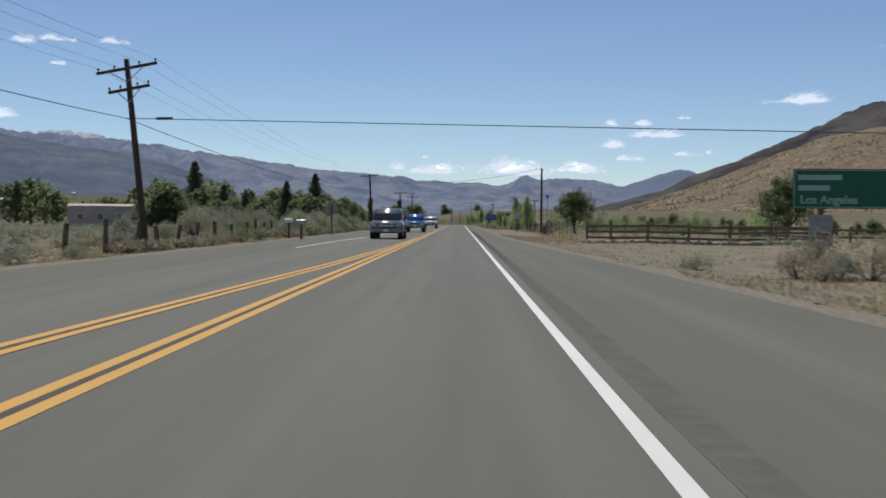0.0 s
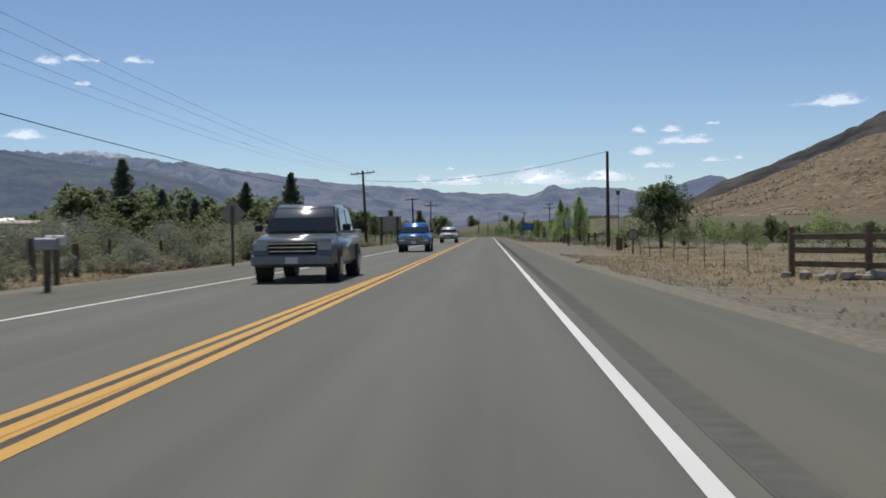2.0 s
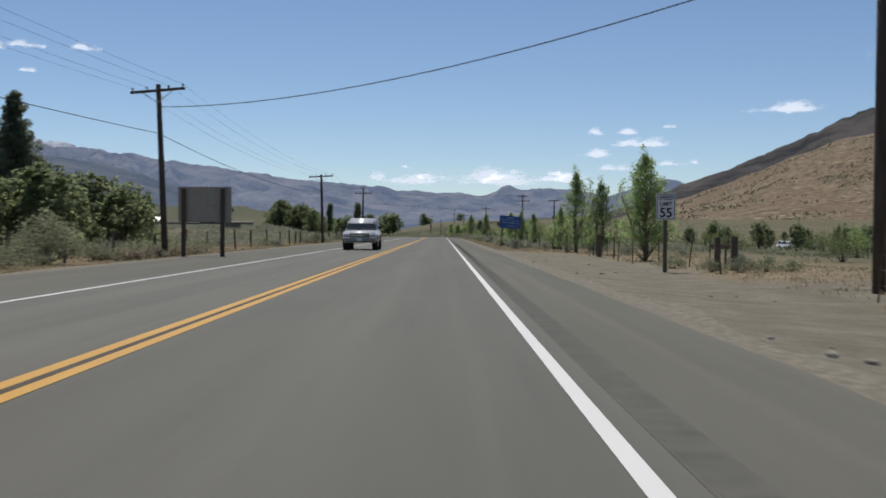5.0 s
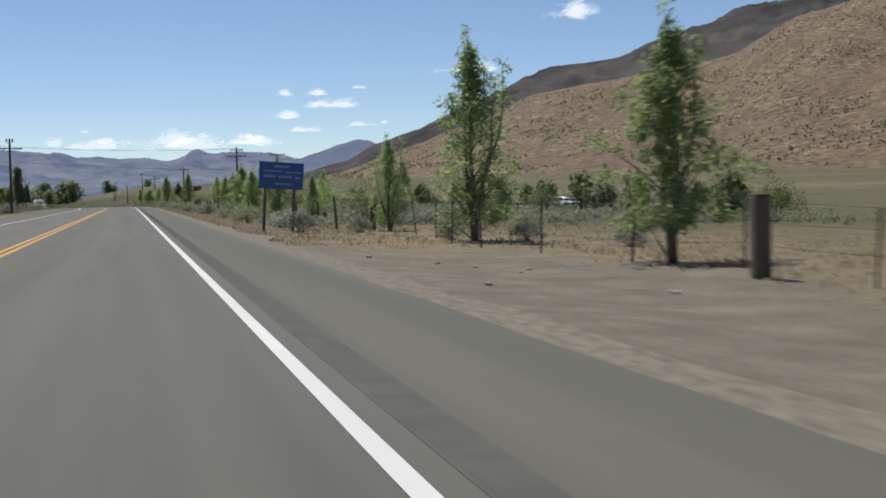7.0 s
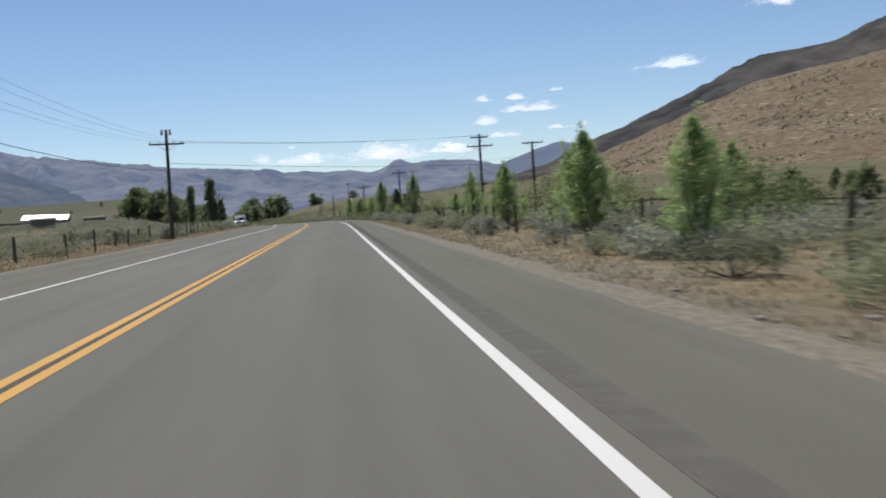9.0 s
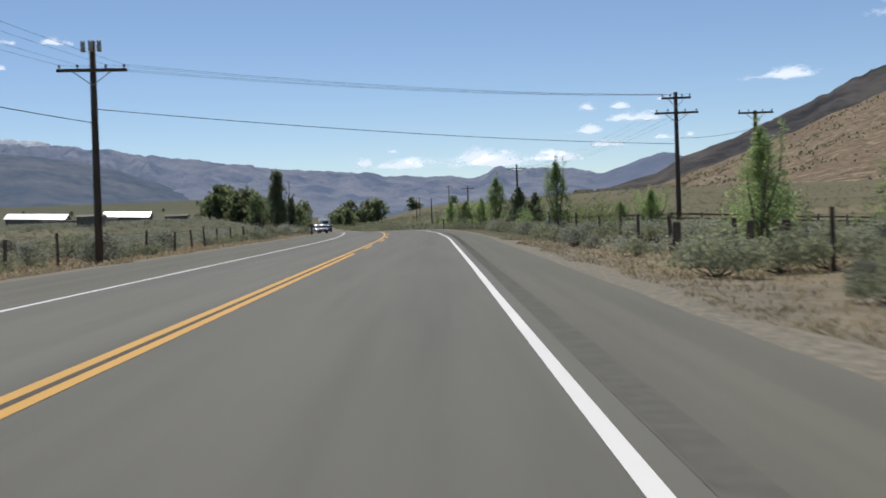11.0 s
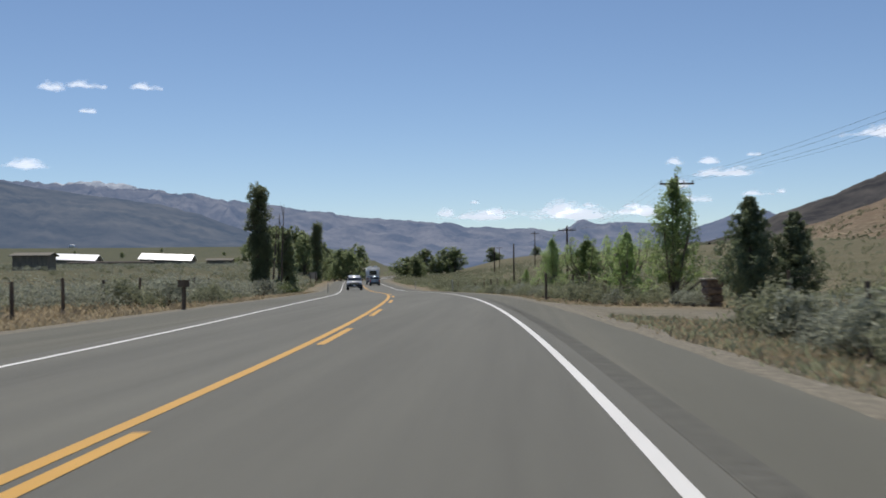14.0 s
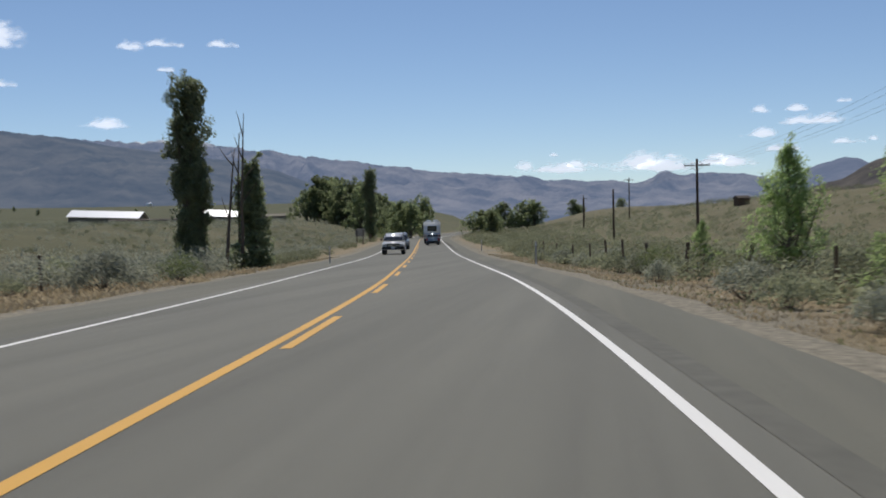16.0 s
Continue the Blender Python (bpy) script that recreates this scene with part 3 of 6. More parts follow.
# ---------------------------------------------------------------- clouds
def cloud_mat():
    """Thin white vapour whose ragged edge lets the sky through."""
    m, nt, b = shader("white_cloud", 1.0, 0, 0.0)
    tc = nt.nodes.new("ShaderNodeTexCoord")
    info = nt.nodes.new("ShaderNodeObjectInfo")
    w = node(nt, "ShaderNodeMath")
    w.operation = "MULTIPLY"
    w.inputs[1].default_value = 60.0
    nt.links.new(info.outputs["Random"], w.inputs[0])

    flat = node(nt, "ShaderNodeMapping")
    flat.inputs["Scale"].default_value = (0.7, 1.0, 1.5)
    nt.links.new(tc.outputs["Object"], flat.inputs["Vector"])

    def puffs(scale, detail):
        n = node(nt, "ShaderNodeTexNoise", Scale=scale, Detail=detail, Roughness=0.6)
        n.noise_dimensions = "4D"
        nt.links.new(flat.outputs["Vector"], n.inputs["Vector"])
        nt.links.new(w.outputs[0], n.inputs["W"])
        return n.outputs["Fac"]

    def math_node(op, a, c):
        n = nt.nodes.new("ShaderNodeMath")
        n.operation = op
        for s, v in ((n.inputs[0], a), (n.inputs[1], c)):
            if isinstance(v, (int, float)):
                s.default_value = v
            else:
                nt.links.new(v, s)
        return n.outputs[0]

    sep = nt.nodes.new("ShaderNodeSeparateXYZ")
    nt.links.new(tc.outputs["Generated"], sep.inputs[0])
    ux = math_node("MULTIPLY", math_node("SUBTRACT", sep.outputs["X"], 0.5), 2.0)
    uz = math_node("MULTIPLY", math_node("SUBTRACT", sep.outputs["Z"], 0.36), 1.7)
    below = math_node("MULTIPLY", math_node("MINIMUM", uz, 0.0), 2.0)
    uz = math_node("ADD", uz, below)
    d = math_node("SQRT", math_node("ADD", math_node("MULTIPLY", ux, ux), math_node("MULTIPLY", uz, uz)), 0.0)
    n = math_node("ADD", math_node("MULTIPLY", puffs(0.024, 8), 2.1), math_node("MULTIPLY", puffs(0.008, 3), 1.5))
    cover = math_node("SUBTRACT", math_node("SUBTRACT", n, math_node("MULTIPLY", d, 1.15)), 0.98)
    alpha = ramp(nt, cover, [(0.0, (0, 0, 0)), (0.26, (0.34, 0.34, 0.34)), (0.62, (0.94, 0.94, 0.94))])
    b.inputs["Base Color"].default_value = (0.86, 0.87, 0.89, 1)
    # clouds glow: sunlit brightness is put in as emission
    b.inputs["Emission Color"].default_value = (0.82, 0.87, 0.95, 1)
    b.inputs["Emission Strength"].default_value = 0.80
    clear = nt.nodes.new("ShaderNodeBsdfTransparent")
    mx = nt.nodes.new("ShaderNodeMixShader")
    nt.links.new(alpha, mx.inputs[0])
    nt.links.new(clear.outputs[0], mx.inputs[1])
    nt.links.new(b.outputs[0], mx.inputs[2])
    nt.links.new(mx.outputs[0], nt.nodes["Material Output"].inputs["Surface"])
    return m


M_CLOUD = cloud_mat()


def cloud(az, el, wide, high):
    """A far bank of vapour, gently bowed, in the sky beyond the ranges."""
    d = 4550.0
    w, h = d * math.tan(radians(wide)) / 2 * 1.35, d * math.tan(radians(high)) / 2 * 2.0
    verts, faces = [], []
    for i in range(9):
        for j in range(5):
            u, v = i / 4 - 1, j / 2 - 1
            verts.append((u * w, 12 * u * u + 6 * v * v, v * h))
    for i in range(8):
        for j in range(4):
            faces.append((i * 5 + j, (i + 1) * 5 + j, (i + 1) * 5 + j + 1, i * 5 + j + 1))
    ob = new("cloud", mesh_of("cloud", verts, faces, M_CLOUD, True))
    a, e = radians(az), radians(el)
    ob.matrix_world = pose(HUB[0] + math.sin(a) * math.cos(e) * d, HUB[1] + math.cos(a) * math.cos(e) * d, 1.2 + math.sin(e) * d, 0, 0, -az)
    ob.visible_shadow = False
    return tagged(ob, "small bright white fair-weather cloud", "cloud", "clouds in the sky", "backdrop")


CLOUDS = [(16.9, 6.3, 3.9, 0.55), (9.8, 4.67, 3.3, 0.5), (7.6, 4.1, 2, 0.42), (8.6, 3.4, 1.6, 0.38), (7.9, 5.25, 0.9, 0.45), (11.6, 3.6, 1.4, 0.3), (12.9, 3.65, 0.6, 0.25), (11.5, 5.45, 0.7, 0.2),
          (22.3, 8.95, 3, 0.85), (-18.1, 9, 1.4, 0.42), (-20.9, 9, 1.7, 0.42), (-22.5, 8.85, 1.3, 0.5), (-20.8, 7.75, 0.9, 0.25), (-23.9, 5.2, 2.4, 0.5), (-28.6, 9.2, 3.2, 1.2), (-28.1, 7, 1.2, 0.4),
          (1.7, 3, 3.4, 0.75), (-0.8, 2.95, 1.5, 0.4), (5.6, 2.9, 2.2, 0.45), (-3.6, 2.9, 1, 0.5), (3.7, 3.2, 0.8, 0.25), (5.6, 3.1, 1, 0.25), (-1.9, 3.4, 0.6, 0.2), (2.6, 2.75, 5, 0.6), (-2.2, 2.75, 3.6, 0.5), (6.2, 2.8, 3.2, 0.45), (9.2, 5.2, 1.4, 0.3)]
for c in CLOUDS:
    cloud(*c)


# ---------------------------------------------------------------- plants
def tree_root(name, label, category, group=""):
    return tagged(new(name), label, category, group)


def limb_points(rng, base, way, length, bend, n=5):
    p, d = Vector(base), Vector(way).normalized()
    pts = [p.copy()]
    for _ in range(n - 1):
        d = (d + Vector(rng.normal(size=3)) * bend + Vector((0, 0, 0.10))).normalized()
        p = p + d * (length / (n - 1))
        pts.append(p.copy())
    return pts


def spired_tree(name, label, category, seed, height, width, spires, leaf_mat, leaf=0.12, clumps=240, per=34, low=0.06, group="", club=False, splay=0.22):
    """A young poplar-like tree: a wide leafy skirt that runs up into several thin spires."""
    rng = np.random.default_rng(seed)
    root = tree_root(name, label, category, group)
    wood, cent, size = [], [], []
    tops = []
    for s in range(spires):
        w = 2 * math.pi * (s + rng.uniform(-0.25, 0.25)) / spires
        out = 0.0 if s == 0 else width * rng.uniform(0.4, 1.0) * splay
        tops.append((Vector((math.cos(w) * out, math.sin(w) * out, 0)), height * (1.0 if s == 0 else rng.uniform(0.68, 0.96))))
    r0 = 0.014 * height + 0.02
    for off, top in tops:
        pts = [Vector((off.x * k, off.y * k, top * u)) + Vector((rng.normal(), rng.normal(), 0)) * 0.012 * height * (u > 0) for u, k in ((0, 0.03), (0.15, 0.10), (0.35, 0.45), (0.6, 0.9), (0.8, 1.05), (0.98, 1.05))]
        wood.append(tube(pts, [r0, r0 * 0.75, r0 * 0.5, r0 * 0.32, r0 * 0.18, 0.005], 7))
        for k in range(9):     # leaf tufts up the thin leader
            u = 0.6 + 0.4 * k / 8
            i = 3 if u < 0.8 else 4
            p = pts[i].lerp(pts[i + 1], (u - (0.6, 0.8)[i - 3]) / 0.19)
            cent.append(p + Vector((rng.normal(), rng.normal(), 0)) * 0.02 * width)
            size.append((0.05 * width * (1.25 - u) / 0.45 + 0.013 * height) * rng.uniform(0.7, 1.2))
    plumes = [(rng.uniform(0.03, 1) ** 0.85, rng.uniform(0, 2 * math.pi), rng.uniform(0.2, 0.85)) for _ in range(58)]
    for k in range(clumps):
        q = rng.uniform(0, 1) ** 1.08
        full = width * 0.5 * min(1.0, (q / 0.15 + 0.45) ** 0.6) * (1 - q) ** 0.74
        w = rng.uniform(0, 2 * math.pi)
        lump = 0.74 + 1.0 * noise.noise(Vector((math.cos(w) * 1.3 + seed, math.sin(w) * 1.3, q * 4.5)))
        r = full * rng.uniform(0.1, 1.0) ** 0.6 * min(1.05, max(0.3, lump)) * rng.uniform(0.85, 1.12)
        c = Vector((math.cos(w) * r, math.sin(w) * r, height * (low + (0.90 - low) * q)))
        if club:      # an old lombardy poplar is heaped from upright plumes and swells towards a blunt top
            q, w, r = plumes[k % 58]
            r *= width * 0.5 * (0.58 + 0.06 * min(1, q / 0.4) + 0.44 * math.sin(math.pi * (q - 0.30)) ** 2 * (q > 0.30)) * (1 - 0.5 * q ** 14)
            c = Vector((math.cos(w) * r + rng.normal() * 0.085 * width, math.sin(w) * r + rng.normal() * 0.085 * width, height * min(0.985, 0.02 + 0.91 * q + rng.normal() * 0.034)))
            r = math.hypot(c.x, c.y)
        cent.append(c)
        size.append(height * (rng.uniform(0.014, 0.036) if club else rng.uniform(0.022, 0.058)))
        if k % 5 == 0:
            b = Vector((0, 0, max(0.02, c.z - r * 0.8)))
            wood.append(tube([b, b.lerp(c, 0.55) + Vector((0, 0, 0.06 * r)), c], [r0 * 0.3, r0 * 0.18, 0.004], 5))
    part("trunk", mesh_of("trunk", *merged(wood), M_BARK, True), root)
    part("crown", leaf_mesh("crown", leaves(rng, [tuple(c) for c in cent], size, per, leaf, narrow=0.7, up=0.75), leaf_mat), root)
    return root


def lobed_tree(name, label, category, seed, height, width, lobes, leaf_mat, leaf=0.3, per=30, clumps=14, low=0.12, trunk_h=0.2, group=""):
    """A broad tree whose crown is heaped up from uneven lobes with gaps between them."""
    rng = np.random.default_rng(seed)
    root = tree_root(name, label, category, group)
    wood, cent, size = [], [], []
    r0 = 0.02 * height + 0.03
    fork = Vector((rng.normal() * 0.02 * height, rng.normal() * 0.02 * height, trunk_h * height))
    wood.append(tube([(0, 0, -0.2), fork * 0.5, fork], [r0 * 1.25, r0, r0 * 0.85], 9))
    for k in range(lobes):
        q = (k + 0.5) / lobes
        w = k * 2.4 + rng.uniform(-0.5, 0.5)
        rise = low + (0.88 - low) * (q ** 0.8)
        out = width * 0.5 * math.sqrt(max(0.02, 1 - (1.75 * rise - 0.62) ** 2)) * rng.uniform(0.35, 0.8) * (1 - 0.45 * q)
        s = width * rng.uniform(0.15, 0.25) * (1.1 - 0.35 * q)
        c = Vector((math.cos(w) * out, math.sin(w) * out, min(height - s * 0.7, rise * height)))
        wood.append(tube([fork * rng.uniform(0.7, 1.0), fork.lerp(c, 0.5) + Vector((0, 0, 0.03 * height)), c], [r0 * 0.5, r0 * 0.3, r0 * 0.1], 6))
        for _ in range(clumps):
            d = Vector(rng.normal(size=3)).normalized()
            d.z = d.z * 0.8 + 0.15
            cent.append(c + d * s * rng.uniform(0.55, 1.1))
            size.append(s * rng.uniform(0.22, 0.42))
    part("trunk", mesh_of("trunk", *merged(wood), M_BARK, True), root)
    part("crown", leaf_mesh("crown", leaves(rng, [tuple(c) for c in cent], size, per, leaf, narrow=0.7, up=0.9), leaf_mat), root)
    return root


def conifer(name, label, seed, height, width, mat, per=46, whorls=15, leaf=0.2, tip=0.75, category="tree"):
    """An upright conifer with drooping whorls of needled boughs."""
    rng = np.random.default_rng(seed)
    root = tree_root(name, label, category)
    trunk = limb_points(rng, (0, 0, 0), (rng.normal() * 0.02, rng.normal() * 0.02, 1), height * 0.97, 0.01, 7)
    wood = [tube(trunk, [(0.018 * height + 0.02) * (1 - 0.93 * i / 6) for i in range(7)], 8)]
    cent, size = [], []
    for k in range(whorls):
        u = 0.05 + 0.93 * k / (whorls - 1)
        i = min(5, int(u * 6))
        b = trunk[i].lerp(trunk[i + 1], u * 6 - i)
        n = 6 if u < 0.7 else 4
        for a in range(n):
            w = 2 * math.pi * (a + rng.uniform(-0.3, 0.3)) / n + k
            reach = width * 0.5 * (1 - u) ** tip * rng.uniform(0.6, 1.3) + 0.04 * width
            pts = limb_points(rng, b, (math.cos(w), math.sin(w), 0.55), reach, 0.12, 4)
            wood.append(tube(pts, [max(0.005, 0.006 * height * (1 - u) * (1 - j / 4)) for j in range(4)], 4))
            for j in range(1, 4):
                cent.append(pts[j])
                size.append((0.035 + 0.055 * (1 - u)) * width * rng.uniform(0.7, 1.2))
    cent.append(trunk[6] + Vector((0, 0, 0.01 * height)))
    size.append(0.03 * height)
    part("trunk", mesh_of("trunk", *merged(wood), M_BARK, True), root)
    part("crown", leaf_mesh("crown", leaves(rng, [tuple(c) for c in cent], size, per, leaf, narrow=0.3), mat), root)
    return root


def shrub(name, label, category, seed, height, width, mat, clumps=34, per=13, leaf=0.11, group="", stems=True):
    """A many-stemmed bush: bare forked stems below, a ragged mound of small leaves above."""
    rng = np.random.default_rng(seed)
    wood, cent, size = [], [], []
    for k in range(clumps):
        w = rng.uniform(0, 2 * math.pi)
        q = rng.uniform(0, 1) ** 0.6
        tip = Vector((math.cos(w) * q * width * 0.5, math.sin(w) * q * width * 0.5, height * (0.45 + 0.55 * (1 - q * q)) * rng.uniform(0.55, 1.05)))
        if k % 3 == 0:
            wood.append(tip)
        cent.append(tip)
        size.append(height * rng.uniform(0.17, 0.31))
    q = leaves(rng, [tuple(c) for c in cent], size, per, leaf, narrow=0.5, up=0.8)
    if not stems:
        return tagged(new(name, leaf_mesh(name, q, mat)), label, category, group)
    root = tree_root(name, label, category, group)
    part("stem", mesh_of("stem", *forked(wood, 0.03 * height + 0.01), M_DEAD), root)
    part("foliage", leaf_mesh("foliage", q, mat), root)
    return root


def put(ob, x, y, turn=0.0, scale=1.0, label="", sink=0.04):
    ob.matrix_world = place(x, y, turn, sink) @ Matrix.Diagonal((scale, scale, scale, 1))
    return tagged(ob, label)


def again(ob, x, y, turn=0.0, scale=1.0, label="", sink=0.04):
    c = copy_thing(ob, place(x, y, turn, sink))
    c.scale = (scale, scale, scale)
    return tagged(c, label)


# row of young cottonwoods on the right of the road
cw = [spired_tree("cottonwood_tree", "young bright-green cottonwood tree with a slender pointed crown", "tree", 11, 5.3, 4.7, 4, M_LEAF_YOUNG, 0.085, 430, 33, 0.16, group="roadside cottonwoods"),
      spired_tree("cottonwood_tree", "young cottonwood tree with a thin leaning top", "tree", 12, 4.4, 4.2, 3, M_LEAF_YOUNG, 0.085, 240, 32, 0.16, group="roadside cottonwoods"),
      spired_tree("cottonwood_tree", "tall narrow young cottonwood tree with loose twigs", "tree", 13, 5.7, 3.8, 4, M_LEAF_YOUNG, 0.085, 330, 31, 0.10, group="roadside cottonwoods"),
      spired_tree("cottonwood_tree", "wide many-topped young cottonwood in dry grass", "tree", 14, 3.6, 3.9, 9, M_LEAF_YOUNG, 0.062, 560, 50, 0.0, group="roadside cottonwoods", splay=0.40)]
put(cw[0], 12.0, 157.5, 20)
put(cw[1], 11.5, 168.2, 70)
put(cw[2], 11.5, 179.5, 200)
put(cw[3], 6.6, 369.0, 0, 0.95)
cw[3].matrix_world = cw[3].matrix_world @ Matrix.Diagonal((1.42, 1.42, 1.0, 1))
again(cw[2], 11.6, 190.1, 90, 0.62, "small pale-green cottonwood sapling")
for x, y, t, s, k in ((9.95, 208.5, 40, 0.60, 2), (9.75, 218.3, 130, 0.58, 0), (10.4, 231, 250, 0.69, 0), (10.8, 250, 10, 0.74, 1), (12.5, 262, 80, 0.7, 0), (10.85, 313.1, 60, 0.88, 2),
                      (3.3, 384, 20, 0.43, 1), (4.9, 377.6, 200, 0.72, 0), (8.0, 360.6, 60, 0.98, 3), (15.5, 204, 15, 0.55, 2), (17, 236, 115, 0.6, 0), (13.5, 330, 215, 0.42, 1),
                      (12.2, 240, 20, 0.8, 3), (14.6, 252, 200, 0.75, 0), (11.6, 270, 110, 0.66, 2), (10.5, 200.4, 310, 0.42, 2), (12.9, 292, 80, 0.66, 3), (18.1, 331.5, 20, 0.66, 3)):
    c = again(cw[k], x, y, t, s, "leafy green young cottonwood tree beside the road")
    if k < 3:
        c.scale = (s * 1.05, s * 1.05, s * 1.02)

edge_tree = again(cw[0], 9.1, 352.2, 140, 1.0, "big leafy young cottonwood beside the dirt drive")
edge_tree.scale = (0.95, 0.95, 1.06)

green_bush = [shrub("green_shrub", "leafy green willow shrub in dry grass", "shrub", 31, 2.2, 2.6, M_LEAF_SHRUB, 64, 26, 0.14, "green shrubs"),
              shrub("green_shrub", "upright yellow-green shrub in dry grass", "shrub", 32, 2.4, 1.8, M_LEAF_YOUNG, 54, 26, 0.13, "green shrubs")]
put(green_bush[0], 2.0, 386, 0, 0.5)
put(green_bush[1], 9.7, 325, 0, 0.75)
for x, y, t, s, k in ((15.2, 336, 60, 0.95, 0), (20, 341, 200, 0.8, 0), (9.6, 384, 20, 0.5, 1), (11.6, 300, 50, 0.9, 0), (12.8, 224, 70, 1.0, 0), (14.5, 243, 170, 1.1, 0), (13.2, 213, 30, 0.9, 1), (11.9, 196, 10, 0.9, 0), (13.8, 255, 50, 1.2, 0),
                      (12.2, 272, 15, 1.0, 1), (15.8, 284, 90, 1.1, 0), (12.9, 126.5, 10, 0.75, 0), (25, 113, 10, 0.7, 0), (31, 108, 100, 0.75, 1), (27, 123, 40, 0.9, 0), (35, 119, 10, 0.8, 1), 
                      (-9.5, 62, 0, 0.45, 0), (-14, 384, 130, 0.5, 0), (18.5, 134, 0, 0.8, 0), (22, 140, 60, 0.9, 1), (27, 150, 60, 0.9, 0), (33, 146, 0, 1.0, 1), (38, 160, 10, 0.9, 0),
                      (24, 166, 110, 0.7, 0), (21, 119, 80, 0.42, 0), (25, 153, 20, 0.95, 0), (37, 188, 70, 1.0, 0), (42, 192, 10, 0.9, 0), (30, 171, 50, 0.85, 1), (30, 180, 20, 0.9, 1), (26, 196, 45, 0.8, 0), (22, 212, 45, 0.7, 1), (31, 226, 0, 0.9, 0), (24, 246, 80, 0.9, 0), (36, 204, 0, 1.1, 0), (-14.5, 96, 0, 0.6, 0), (-16, 118, 50, 0.7, 1), (-19, 104, 10, 0.8, 0)):
    again(green_bush[k], x, y, t, s * (1.35 if x > 30 and 106 < y < 200 else 1.0))

shade = lobed_tree("shade_tree", "dense dark-green shade tree with a wide rounded crown", "tree", 41, 4.9, 5.6, 24, M_LEAF_DARK, 0.15, 34, 16, 0.32, 0.24)
put(shade, 15.4, 125.4, 0)
again(shade, 29.2, 91.5, 120, 1.06, "dark-green shade tree beyond the rail fence")
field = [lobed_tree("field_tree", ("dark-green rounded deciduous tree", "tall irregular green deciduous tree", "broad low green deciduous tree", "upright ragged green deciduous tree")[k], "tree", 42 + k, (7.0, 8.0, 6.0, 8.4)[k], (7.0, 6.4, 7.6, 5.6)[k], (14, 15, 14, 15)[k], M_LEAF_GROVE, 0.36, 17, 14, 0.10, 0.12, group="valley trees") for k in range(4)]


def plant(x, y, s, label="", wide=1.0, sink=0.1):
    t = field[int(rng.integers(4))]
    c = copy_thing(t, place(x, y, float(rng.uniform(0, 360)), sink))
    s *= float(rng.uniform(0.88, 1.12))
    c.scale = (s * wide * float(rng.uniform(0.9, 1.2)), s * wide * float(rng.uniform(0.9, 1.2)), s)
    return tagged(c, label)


put(field[0], -70.5, 196, 0, 1.05)
put(field[1], -38, 151, 0, 0.86)
put(field[2], -41, 157, 40, 0.9)
put(field[3], -30, 172, 10, 0.78)
rng = np.random.default_rng(5)
for x, y, s in ((-67, 192, 0.9), (-74, 198, 1.0), (-78, 193, 0.95), (-72, 187, 0.8), (-63.5, 205, 0.7), (-57, 189, 0.72), (-53.5, 187, 0.75), (-50.5, 183, 0.78), (-48, 186, 0.7),
                (-43, 172, 0.9), (-25, 176, 0.7), (-20, 178, 0.68), (-18.5, 166, 0.55), (-38, 190, 0.85), (-24, 200, 0.6), (-30, 215, 0.6), (-25, 165, 0.66), (-22, 170, 0.62), (-35, 165, 0.8),
                (-20, 190, 0.5), (-28, 190, 0.7), (-36, 205, 0.75), (-26, 140, 0.42), (-20, 132, 0.36), (-24, 122, 0.34), (-36, 146, 0.75), (-24, 152, 0.55), (-20, 162, 0.58), (-17, 176, 0.55),
                (-40, 162, 0.85), (-19.5, 148, 0.42), (-17, 158, 0.45), (-22, 156, 0.5), (-33, 158, 0.7)):
    plant(x, y, s * 1.12, "", 1.2)
for k in range(26):
    u = k / 25
    x, y = -37 + 22 * u + float(rng.uniform(-2, 1)), 148 + 13 * u + float(rng.uniform(-7, 5))
    if not 0.198 < (2.65 - x) / y < 0.214:      # a gap in the belt
        plant(x, y, (0.72 - 0.22 * u) * float(rng.uniform(0.8, 1.1)), "bushy green tree of the belt along the road", 1.3)
# belt of low trees at the foot of the hill
for k in range(30):
    y = 120 + k * 9.5 + float(rng.uniform(-3, 3))
    x = 62 + 16 * math.sin(k * 0.7) + 0.05 * y + float(rng.uniform(-4, 4))
    plant(x, y, float(rng.uniform(0.28, 0.6)), "low green tree at the foot of the hill", 1.15)
for x, y, s in ((33.5, 270, 0.42), (38.8, 270, 0.48), (42, 268, 0.5), (36, 275, 0.38), (47, 205, 0.5), (44, 222, 0.55), (52, 236, 0.6), (41, 190, 0.45), (36, 176, 0.4), (45, 168, 0.5), (36, 238, 0.45), (42, 245, 0.5), (45, 240, 0.45)):
    plant(x, y, s, "low green tree in the meadow")
